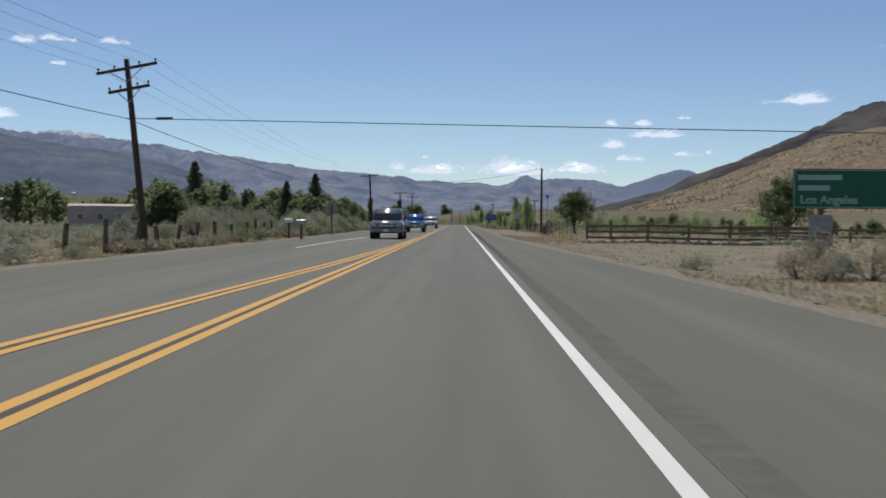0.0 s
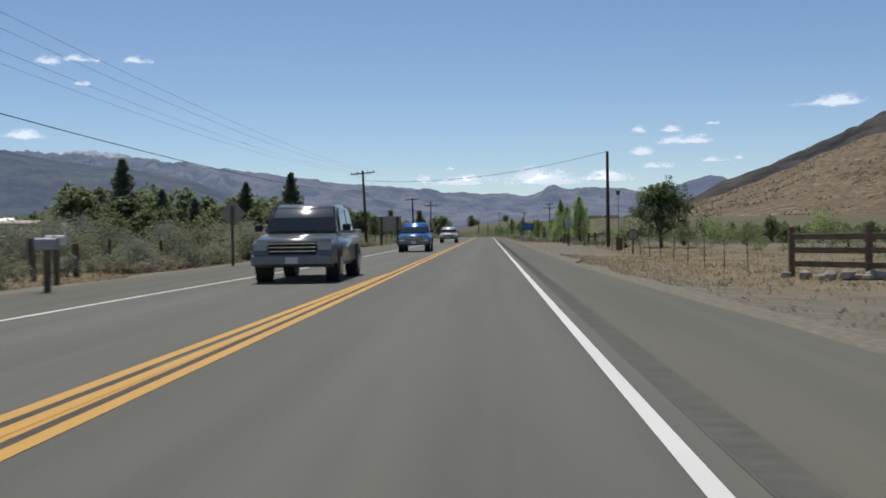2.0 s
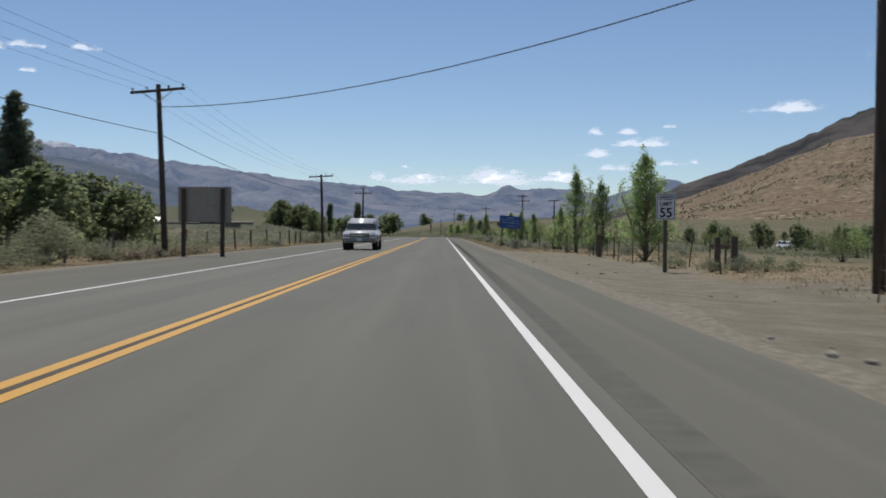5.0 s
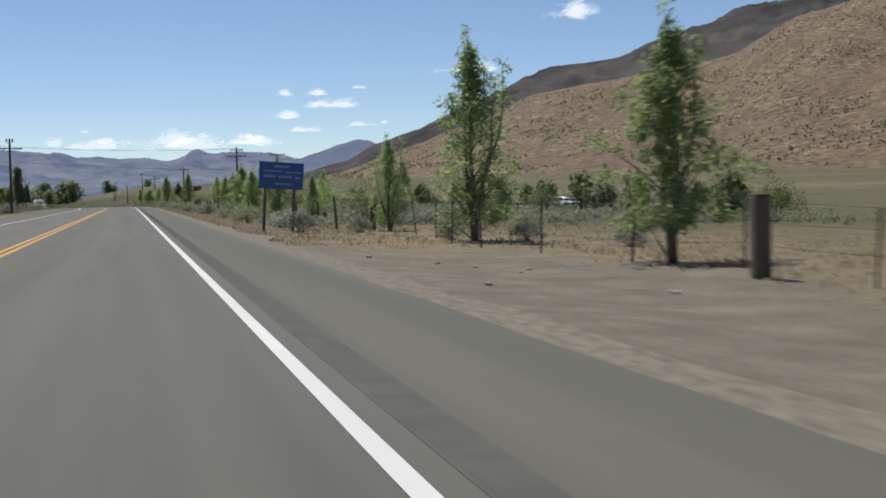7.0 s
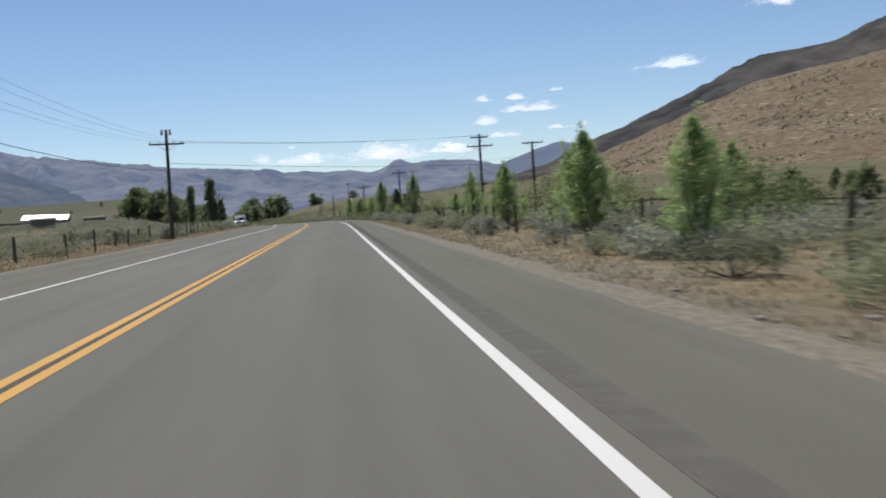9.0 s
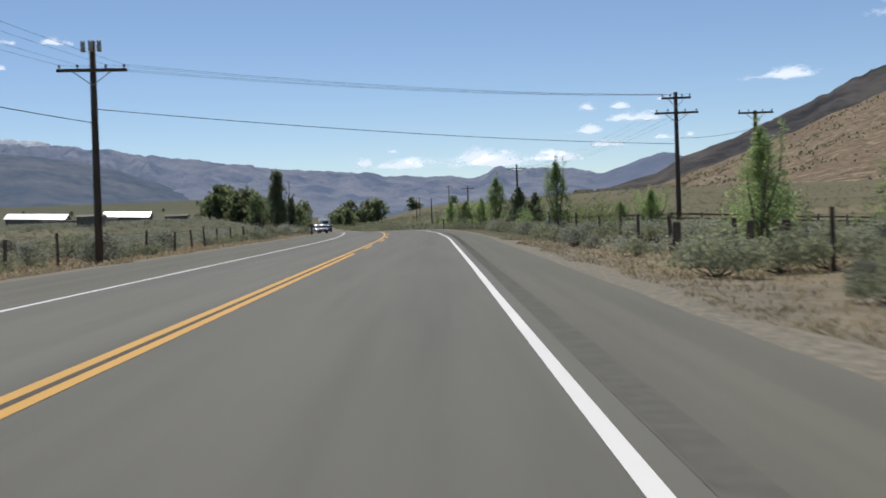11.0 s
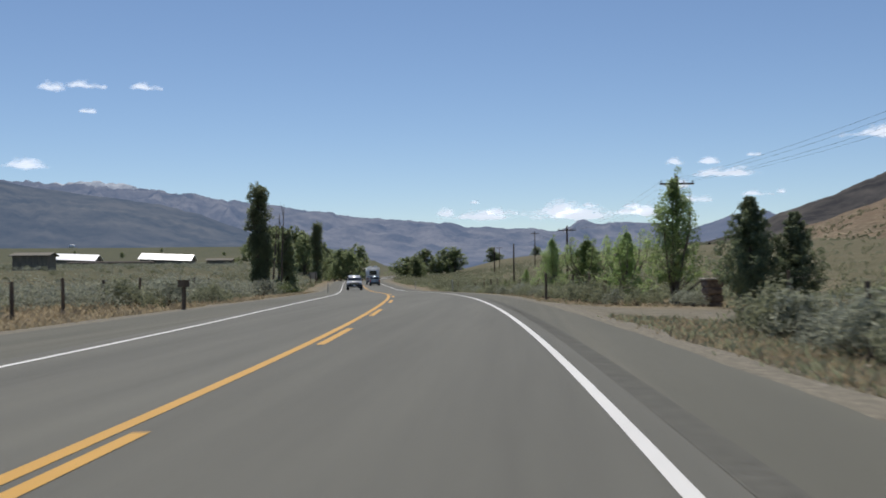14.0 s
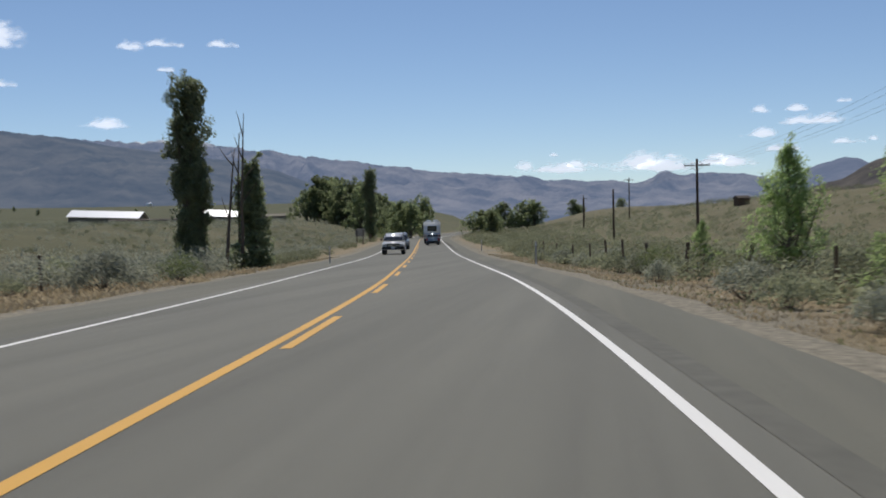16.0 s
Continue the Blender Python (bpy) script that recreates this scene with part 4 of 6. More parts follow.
# grove beyond the poplars, and the far clumps down the valley
for k in range(30):
    u = (k % 20) / 19
    y = 700 - 120 * u + float(rng.uniform(-8, 8))
    x = -86 + 50 * u + float(rng.uniform(-3, 3))
    plant(x, y, (1.65 - 0.45 * u) * float(rng.uniform(0.85, 1.05)), "tall green cottonwood of the grove")
for k in range(18):
    u = k / 17
    plant(-79 + 32 * u + float(rng.uniform(-1.5, 1.5)), 652 - 14 * u + float(rng.uniform(-6, 6)), (1.55 - 0.35 * u) * float(rng.uniform(0.85, 1.1)), "tall green cottonwood of the grove", 0.9)
for x, y, s in ((-71, 1150, 2.2), (-64, 1146, 2.5), (-56, 1140, 2.3), (-48, 1150, 2.75), (-42.5, 1146, 2.6), (-77, 1160, 1.6), (-37.5, 722, 1.45), (-33.5, 712, 1.35), (-36, 738, 1.5), (-14.5, 1150, 1.5), (-11, 1153, 1.3), (20, 1170, 1.2)):
    plant(x, y, s, "large rounded cottonwood far down the valley", 1.35 if x > -30 else 1.25, 2.2 if x > -30 else 2.0)
for x, y, s in ((-210, 900, 1.0), (-260, 960, 1.1), (-330, 980, 1.0), (-180, 1000, 1.0), (-420, 1050, 1.2), (-300, 1250, 1.2), (-520, 1300, 1.4), (-230, 1350, 1.4), (-110, 1050, 1.2), (-125, 1120, 1.2)):
    plant(x, y, s * 0.45, "distant field tree in the green valley")

poplar = [spired_tree("lombardy_poplar", "tall dark-green lombardy poplar with a narrow upright crown", "tree", 51, 9.8, 2.3, 5, M_LEAF_POPLAR, 0.13, 900, 34, 0.0, club=True),
          spired_tree("lombardy_poplar", "stunted dark-green poplar beside dead trunks", "tree", 52, 5.6, 2.6, 4, M_LEAF_POPLAR, 0.15, 330, 34, 0.02)]
put(poplar[0], -19.35, 399.4, 0)
again(poplar[0], -18.55, 398.6, 200, 0.56, "shorter dark-green poplar beside the tall one")
put(poplar[1], -18.2, 405.9, 0, 1.12)
poplar[1].matrix_world = poplar[1].matrix_world @ Matrix.Diagonal((1.22, 1.22, 1.0, 1))
again(poplar[0], -42.5, 558, 100, 1.45, "tall slim dark-green poplar in front of the grove")


def snag(x, y, height, seed):
    r = np.random.default_rng(seed)
    root = tree_root("dead_tree", "bare dead grey poplar trunk with broken tops", "dead tree")
    main = limb_points(r, (0, 0, 0), (0.02, 0, 1), height, 0.03, 8)
    pieces = [tube(main, [0.12 * (1 - 0.85 * i / 7) for i in range(8)], 7)]
    for k in (3, 4, 5, 6):
        b = limb_points(r, main[k], (r.normal() * 0.5, r.normal() * 0.5, 1), height * 0.18, 0.1, 4)
        pieces.append(tube(b, [0.04, 0.03, 0.02, 0.008], 5))
    part("trunk", mesh_of("trunk", *merged(pieces), M_DEAD, True), root)
    put(root, x, y)


snag(-18.6, 405, 8.3, 3)
snag(-19.0, 406, 7.4, 4)
snag(-19.3, 404.6, 6.6, 6)

pine = conifer("pine_tree", "dark-green pine tree with spiky upright boughs", 61, 4.0, 2.9, M_NEEDLE, 46, 17, 0.17, 0.8)
put(pine, 10.83, 345.4)
again(pine, 12.4, 345.3, 100, 0.85, "dark-green pine tree beside the gate pillars")
juniper = conifer("conifer_tree", "dark narrow conifer rising above the tree belt", 62, 9.4, 5.4, M_JUNIPER, 44, 24, 0.28, 0.9)
put(juniper, -33.6, 153.2)
again(juniper, -18.5, 162.4, 60, 0.87)
again(juniper, -21.0, 150.2, 120, 0.70)
again(juniper, -30.0, 153, 200, 0.66)
again(juniper, -27.5, 157, 20, 0.58)

# man-high desert shrubs before the tree belt
tall_bush = [shrub("desert_shrub", ("tall rounded grey-green desert shrub in dry grass", "broad olive-grey desert shrub in dry grass")[k], "shrub", 90 + k, 2.0, (2.3, 2.9)[k], (M_SAGE, M_SAGE_GREEN)[k], 120, 26, 0.13, "desert shrubs") for k in range(2)]
put(tall_bush[0], -17.5, 97, 0, 1.15)
put(tall_bush[1], -9.9, 101, 0, 0.9)
for x, y, h, k in ((-15.5, 95, 2.0, 1), (-10.6, 84, 1.2, 0), (-11.3, 92, 1.5, 1), (-12.6, 90, 1.4, 0), (-10.9, 104, 2.0, 0), (-12.5, 100, 1.8, 1), (-10.0, 117, 1.6, 0), (-10.8, 122, 1.7, 1), (-11.6, 112, 1.9, 0), (-13.2, 108, 2.0, 1), (-14, 86, 1.6, 1),
                   (-16, 88, 1.5, 0), (-12, 128, 1.8, 1), (-10.6, 134, 1.6, 0), (-13, 140, 2.0, 0), (-11.2, 146, 1.7, 1), (-15, 120, 2.2, 1), (-20, 100, 2.3, 0), (-19, 92, 2.0, 1), (-22, 104, 2.4, 1), (-17, 110, 2.2, 0), (-14.5, 132, 2.1, 1), (-13.5, 76, 1.3, 0), (-16.5, 79, 1.5, 1), (-18.5, 70, 1.5, 0), (-14.8, 66, 1.2, 1)):
    again(tall_bush[k], x, y, 67 * x + 31 * y, h / 2)

# sagebrush and rabbitbrush near the road, one by one
sage = [shrub("sagebrush", "grey-green sagebrush in dry grass", "shrub", 70 + k, 0.85, 1.25 + 0.1 * k, M_SAGE if k < 3 else M_SAGE_GREEN, 62, 22, 0.097, "roadside brush") for k in range(6)]
for k, s in enumerate(sage):
    put(s, (-13.5, 12.5, -11, 9.6, 13.5, -9.9)[k], (20, 230, 45, 262, 285, 350)[k])
rng = np.random.default_rng(8)
spots = []


def brush(count, x0, x1, y0, y1, lo, hi):
    made = 0
    while made < count:
        y = float(rng.uniform(y0, y1))
        o = float(rng.uniform(0, 1)) ** 1.5 * (x1 - x0) + x0
        x = road_x(y) + (right_edge(y) + o if x0 > 0 else left_edge(y) + o)
        if x > 0 and 332 < y < 346:      # the dirt drive stays clear
            continue
        if any((x - a) ** 2 + (y - b) ** 2 < 0.7 for a, b in spots):
            continue
        spots.append((x, y))
        again(sage[int(rng.integers(6))], x, y, float(rng.uniform(0, 360)), float(rng.uniform(lo, hi)))
        made += 1


again(sage[4], 5.6, 353.0, 40, 1.15)
again(sage[5], 5.0, 354.2, 140, 1.0)
weeds = shrub("dry_weeds", "tall dry olive-tan weeds at the foot of the sign", "weeds", 95, 1.0, 1.3, M_DRYBRUSH, 60, 20, 0.08, "sign weeds")
put(weeds, 10.9, 27.6, 10, 0.8)
again(weeds, 11.7, 28.3, 80, 1.1)
again(weeds, 12.6, 27.2, 200, 0.95)
again(weeds, 11.2, 26.4, 140, 0.6)
again(weeds, 13.6, 28.0, 20, 1.15)
again(sage[4], 9.2, 31.0, 20, 0.55)
for x, y, t, k in ((11.1, 141.2, 0.5, 3), (11.9, 140.7, 0.6, 4), (12.8, 141.2, 0.55, 5), (13.7, 141.6, 0.5, 3), (10.6, 145.0, 0.6, 4)):
    again(sage[k], x, y, 50 * x, t, "low grey-green weeds round the gate posts")
brush(60, 2.7, 12, 180, 324, 0.5, 0.95)
brush(3, 4.0, 9, 22, 28, 0.7, 0.9)
brush(6, 5.5, 12, 140, 192, 0.45, 0.8)
brush(16, 3.0, 9, 326, 350, 0.5, 0.9)
brush(40, 2.2, 12, 356, 430, 0.6, 1.15)
brush(34, 2.4, 8, 255, 330, 0.8, 1.2)
brush(20, -1.8, -14, 8, 66, 0.4, 0.8)
brush(24, -1.8, -14, 66, 150, 0.6, 1.3)
brush(24, -2.4, -16, 150, 250, 0.6, 1.3)
brush(58, -2.6, -15, 250, 430, 0.6, 1.5)


def brush_field(name, label, count, seed, left, mat, y0=-5.0, y1=640.0, near=None, deep=110.0, tall=1.0):
    """The brush farther off, too many to count."""
    r = np.random.default_rng(seed)
    cent, size = [], []
    while len(cent) < count * 5:
        y = r.uniform(y0, y1)
        o = (near or (6 if y > 195 else 13)) + deep * r.uniform(0, 1) ** 1.8
        x = road_x(y) + (left_edge(y) - o if left else right_edge(y) + o)
        if not left and (o > 50 and y < 350 or y < 190 and r.uniform() < 0.75):
            continue
        if near and noise.noise(Vector((x * 0.16, y * 0.11, seed))) < 0.10:
            continue
        h = tall * r.uniform(0.4, 1.0) * (1.05 if left and y > 240 else 1.0)
        z = ground_z(x, y)
        for k in range(5):
            w, o = r.uniform(0, 6.283), (0.0 if k == 0 else r.uniform(0.25, 0.75)) * h
            cent.append((x + math.cos(w) * o, y + math.sin(w) * o, z + h * (0.62 - 0.42 * o / h) * r.uniform(0.8, 1.1)))
            size.append((h * 0.42, h * 0.42, h * 0.34))
    q = leaves(r, cent, size, 17, 0.13, narrow=0.55, up=0.8)
    return tagged(new(name, leaf_mesh(name, q, mat)), label, "brush", kind="stuff")


brush_field("brush_field", "grey-green sagebrush spread over the valley floor", 3300, 4, True, M_SAGE, 60)
brush_field("brush_field", "dry straw-brown brush and tall weeds beside the old fence", 1900, 7, True, M_DRYBRUSH, 5, 170, 2.0, 20, 0.62)
brush_field("brush_field", "thick grey-green brush before the tree belt", 460, 9, True, M_SAGE_GREEN, 72, 190, 3.0, 26, 1.25)
brush_field("brush_field", "scattered brush on the rising ground", 3000, 6, False, M_SAGE_GREEN)
brush_field("brush_field", "dark olive brush on the rising ground", 2200, 16, False, M_SAGE_DARK, 345, 950, 3.0, 80, 1.75)
brush_field("brush_field", "thick grey-green brush on the bank", 900, 19, False, M_SAGE_GREEN, 352, 560, 3.0, 40, 0.9)
brush_field("brush_field", "tall grey sagebrush round the poplars", 480, 20, True, M_SAGE, 340, 415, 3.0, 18, 1.7)
brush_field("brush_field", "grey-green sagebrush along the wire fence", 800, 22, False, M_SAGE, 196, 330, 3.2, 16, 0.85)
brush_field("brush_field", "dark olive brush on the valley side", 1500, 17, True, M_SAGE_DARK, 235, 560, 3.0, 80, 1.0)


def hill_brush():
    """Junipers and tufts on the tan hillside."""
    r = np.random.default_rng(14)
    dg = bpy.context.evaluated_depsgraph_get()
    hill = bpy.data.objects["tan_hill"]
    cent, size = [], []
    for k in range(11000):
        a = radians(r.uniform(8, 60))
        d = r.uniform(400, 985)
        o = Vector((HUB[0] + math.sin(a) * d, HUB[1] + math.cos(a) * d, 300))
        if k > 34 and noise.noise(Vector((o.x * 0.022, o.y * 0.022, 2.0))) + 0.5 * noise.noise(Vector((o.x * 0.09, o.y * 0.09, 6.0))) < 0.12:
            continue
        hit, loc, _, _ = hill.ray_cast(o, Vector((0, 0, -1)))
        if hit:
            big = k < 34
            s = r.uniform(2.2, 4.2) if big else (0.5 + 1.5 * r.uniform(0, 1) ** 2.4) * d / 700
            for _ in range(4 if big else 1):
                cent.append((loc.x + r.normal() * s * 0.4, loc.y + r.normal() * s * 0.4, loc.z + s * r.uniform(0.2, 0.9)))
                size.append((s * 0.7, s * 0.7, s * 0.55))
    q = leaves(r, cent, size, 12, 0.9, narrow=0.6, up=0.7)
    tagged(new("hill_brush", leaf_mesh("hill_brush", q, M_SAGE_DARK)), "olive brush and tufts dotted over the hillside", "brush", kind="stuff")


hill_brush()


def grass_field(name, label, count, seed, mat, reach, height, y0, y1, only=0):
    r = np.random.default_rng(seed)
    out = np.zeros((count * 6, 4, 3))
    n = 0
    while n < count * 6:
        y = r.uniform(y0, y1)
        side = only or (1 if r.uniform() < 0.5 else -1)
        o = 0.7 + reach * r.uniform(0, 1) ** 1.7
        x = road_x(y) + (right_edge(y) + o if side > 0 else left_edge(y) - o)
        if side > 0 and 100 < y < 177 and o < 5.6 + r.normal() * 0.6:
            continue
        if side > 0 and 333 < y < 345 and o < 12:
            continue
        if side > 0 and 28 < y < 66 and r.uniform() < 0.8:
            continue
        z = ground_z(x, y) - 0.02
        for _ in range(6):
            w, h = r.uniform(0, 6.283), height * r.uniform(0.4, 1.2) * (0.55 + 0.45 * min(1.0, o / 4))
            bx, by = x + r.normal() * 0.16, y + r.normal() * 0.16
            lx, ly = math.cos(w) * h * 0.8, math.sin(w) * h * 0.8
            px, py = -math.sin(w) * 0.018, math.cos(w) * 0.018
            out[n] = [(bx - px, by - py, z), (bx + px, by + py, z), (bx + lx * 0.5 + px, by + ly * 0.5 + py, z + h * 0.7), (bx + lx, by + ly, z + h)]
            n += 1
    return tagged(new(name, leaf_mesh(name, out, mat)), label, "grass", kind="stuff")


grass_field("dry_grass", "straw-yellow dry grass along the verges", 30000, 21, M_STRAW, 12, 0.115, -4, 440)
grass_field("dry_grass", "tall straw-yellow weeds along the pavement edge", 1500, 23, M_STRAW, 4.5, 0.21, 292, 333, 1)
grass_field("green_grass", "grey-green weeds along the pavement edge", 1100, 25, M_SAGE_GREEN, 5, 0.24, 292, 333, 1)
grass_field("dry_grass", "knee-high dry weeds beside the old fence posts", 3800, 24, M_STRAW, 8, 0.25, 235, 405, -1)
grass_field("green_grass", "short green weeds among the dry grass", 5000, 22, M_GRASS, 14, 0.11, 0, 440)


def verge_stones():
    r = np.random.default_rng(33)
    bm = bmesh.new()
    for k in range(420):
        y = r.uniform(5, 340)
        side = 1 if r.uniform() < 0.75 else -1
        o = 0.3 + 6 * r.uniform(0, 1) ** 2
        x = road_x(y) + (right_edge(y) + o if side > 0 else left_edge(y) - o)
        s = r.uniform(0.02, 0.075)
        v = bmesh.ops.create_icosphere(bm, subdivisions=1, radius=s)["verts"]
        for p in v:
            p.co *= r.uniform(0.7, 1.2)
            p.co.z *= 0.6
        bmesh.ops.translate(bm, vec=(x, y, ground_z(x, y) + s * 0.2), verts=v)
    me = bpy.data.meshes.new("verge_stones")
    bm.to_mesh(me)
    bm.free()
    me.materials.append(M_ROCK)
    tagged(new("verge_stones", me), "pale stones scattered on the gravel verge", "stones", kind="stuff")


verge_stones()


# ---------------------------------------------------------------- poles and wires
def pole(x, y, height, label, arms=(), lean=(0.0, 0.0), turn=0.0, tank=False, sink=0.5):
    """A wooden pole; arms: (height, length) of each crossarm with its insulators. Returns the top place and the arm ends."""
    root = tagged(new("utility_pole"), label, "utility pole", "utility poles")
    g = ground_z(x, y)
    pts = [(lean[0] * t, lean[1] * t, -sink + (height + sink) * t) for t in (0, 0.33, 0.66, 1)]
    part("pole", mesh_of("pole", *tube(pts, [0.15, 0.14, 0.125, 0.11], 10), M_POLE, True), root)
    ends = []
    for h, length in arms:
        t = (h + sink) / (height + sink)
        ox, oy = lean[0] * t, lean[1] * t
        slope = -2.0 * lean[0] / height
        bm = box(length, 0.11, 0.12, (ox, oy - 0.16, h - 0.06), 0.015)
        bmesh.ops.rotate(bm, cent=(ox, oy - 0.16, h), matrix=Matrix.Rotation(-math.atan(slope), 3, "Y"), verts=bm.verts)
        arm = part("crossarm", (bm, M_POLE), root)
        for sx in (-1, 1):
            part("brace", mesh_of("brace", *tube([(ox + sx * length * 0.27, oy - 0.16, h - 0.05 + sx * length * 0.27 * slope), (ox, oy - 0.12, h - 0.55)], [0.02, 0.02], 5), M_STEEL), root)
        for k in (-0.46, -0.2, 0.2, 0.46):
            hk = h + k * length * slope
            p = (ox + k * length, oy - 0.16, hk + 0.05)
            part("insulator", mesh_of("insulator", *tube([p, (p[0], p[1], hk + 0.11), (p[0], p[1], hk + 0.13), (p[0], p[1], hk + 0.21)], [0.02, 0.02, 0.055, 0.035], 7), M_GLASSY, True), arm)
            ends.append((k * length + ox, oy - 0.16, hk + 0.2))
    if tank:
        for sx in (-1, 0, 1):
            part("transformer", mesh_of("transformer", *tube([(sx * 0.3 + lean[0], -0.22 + 0.05 * abs(sx), height - 0.42), (sx * 0.3 + lean[0], -0.22 + 0.05 * abs(sx), height - 0.02)], [0.085, 0.085], 10), M_STEEL, True), root)
    root.matrix_world = pose(x, y, g, 0, 0, turn)
    m = root.matrix_world
    return m @ Vector((lean[0], lean[1], height)), [m @ Vector(e) for e in ends]


def wire(a, b, sag, radius, label, name="power_line"):
    cu = bpy.data.curves.new(name, "CURVE")
    cu.dimensions, cu.bevel_depth, cu.bevel_resolution = "3D", radius, 1
    sp = cu.splines.new("POLY")
    n = 22
    sp.points.add(n)
    for i in range(n + 1):
        t = i / n
        p = Vector(a).lerp(Vector(b), t)
        sp.points[i].co = (p.x, p.y, p.z - sag * 4 * t * (1 - t), 1)
    cu.materials.append(M_WIRE)
    return tagged(new(name, cu), label, "cable", "overhead wires")


tall = "tall weathered wooden utility pole with a crossarm"
topA, endA = pole(-10.4, 46.4, 7.95, "leaning dark wooden utility pole with two crossarms and insulators", ((7.55, 2.5), (6.7, 1.7)), (-0.85, 0.0), 8)
topB, _ = pole(12.0, 130.2, 7.5, "bare dark wooden pole without crossarm", (), (0.0, 0.0))
topC, endC = pole(-9.9, 157.8, 7.9, tall, ((7.6, 2.5),), (-0.35, 0.0))
topD, endD = pole(-8.95, 216.6, 6.75, tall, ((6.55, 2.4),), (-0.2, 0.0))
topF, endF = pole(-9.7, 281.7, 8.3, "wooden utility pole with transformers above a crossarm", ((7.2, 2.6),), (0.1, 0.0), 0, True)
topG, endG = pole(16.95, 304.5, 7.95, "wooden utility pole with two crossarms", ((7.6, 1.7), (6.75, 2.5)), (0.0, 0.0))
topH, _ = pole(23.1, 310.0, 7.4, "wooden utility pole with one crossarm and a meter box", ((7.25, 2.2),))
_, endI = pole(13.5, 381.6, 7.95, tall, ((7.4, 2.3),))
_, endJ = pole(9.5, 454.3, 8.0, tall, ((7.4, 2.4),))
_, endK = pole(8.2, 614.0, 9.5, tall, ((9.0, 2.4),))
pole(2.4, 492.0, 6.4, "plain wooden pole on the grassy slope")
pole(-2.0, 560.0, 6.6, "plain wooden pole on the grassy slope")
pole(-3.5, 760.0, 9.0, tall, ((8.6, 2.4),))
pole(27.0, 33.6, 5.6, "plain wooden service pole")
pole(-9.2, -36.0, 7.9, tall, ((7.55, 2.5),))
for k in (0, 1, 2, 3):
    wire((-10.5 + (k - 1.5) * 0.7, -36, 7.6), endA[k], 1.0, 0.0045, "thin overhead power wire")
    wire(endA[k], endC[k], 1.1, 0.0045, "thin overhead power wire")
    wire(endC[k], endD[k], 0.7, 0.0045, "thin overhead power wire")
    wire(endD[k], endF[k], 0.7, 0.0045, "thin overhead power wire")
    wire(endF[k], endG[k], 0.35, 0.0055, "thin overhead power wire crossing the road")
    wire(endG[4 + k], endI[k], 0.9, 0.0045, "thin overhead power wire")
    wire(endI[k], endJ[k], 0.9, 0.0045, "thin overhead power wire")
    wire(endJ[k], endK[k], 1.4, 0.005, "thin overhead power wire")
low = lambda p, z: (p.x, p.y, z)
wire((-9.2, -36, 5.2), low(topA, 5.3), 0.7, 0.015, "thick black telephone cable")
wire(low(topA, 5.3), low(topC, 5.5), 0.9, 0.015, "thick black telephone cable")
wire(low(topC, 5.5), low(topD, 4.9), 0.6, 0.015, "thick black telephone cable")
wire(low(topD, 4.9), low(topF, 5.1), 0.6, 0.015, "thick black telephone cable")
wire(low(topA, 5.3), (27.0, 33.6, 3.7), 0.0, 0.018, "thick black cable crossing the road")
wire(low(topC, 6.7), topB, 0.9, 0.018, "slack black cable crossing the road")
wire(low(topF, 5.62), low(topG, 4.85), 0.25, 0.015, "thick black cable crossing the road")
wire(low(topG, 5.2), low(topH, 6.0), 0.2, 0.012, "thin guy wire between two poles", "guy_wire")
sleeve = part("splice", mesh_of("splice", *tube([(-9.9, 45.98, 5.275), (-9.2, 45.74, 5.26)], [0.06, 0.06], 8), M_WIRE, True), None)
tagged(sleeve, "black splice case on the cable", "splice case")


# ---------------------------------------------------------------- fences
def post_fence(label, points, height, mat, radius=0.06, strands=(0.35, 0.65, 0.95), tilt=3.0, seed=1, wire_radius=0.004, square=False):
    """Separate posts under one fence, with strands of wire between them."""
    r = np.random.default_rng(seed)
    root = tagged(new("wire_fence"), label, "fence")
    heads = []
    for x, y in points:
        h = height * r.uniform(0.88, 1.12)
        a, b = radians(r.normal() * tilt), radians(r.normal() * tilt)
        top = (x + math.tan(a) * h, y + math.tan(b) * h, ground_z(x, y) + h)
        k = radius * r.uniform(0.85, 1.2)
        part("post", mesh_of("post", *tube([(x, y, ground_z(x, y) - 0.3), ((x + top[0]) / 2, (y + top[1]) / 2, ground_z(x, y) + h / 2), top], [k, k * 0.95, k * 0.88], 4 if square else 7), mat), root)
        heads.append((x, y, ground_z(x, y), top, h))
    for s in strands:
        for (x0, y0, z0, t0, h0), (x1, y1, z1, t1, h1) in zip(heads, heads[1:]):
            f0, f1 = min(1, s / h0 * height), min(1, s / h1 * height)
            a = Vector((x0, y0, z0)).lerp(Vector(t0), f0)
            b = Vector((x1, y1, z1)).lerp(Vector(t1), f1)
            part("strand", mesh_of("strand", *tube([a, a.lerp(b, 0.5) - Vector((0, 0, 0.02)), b], [wire_radius] * 3, 3), M_BARB), root)
    return root


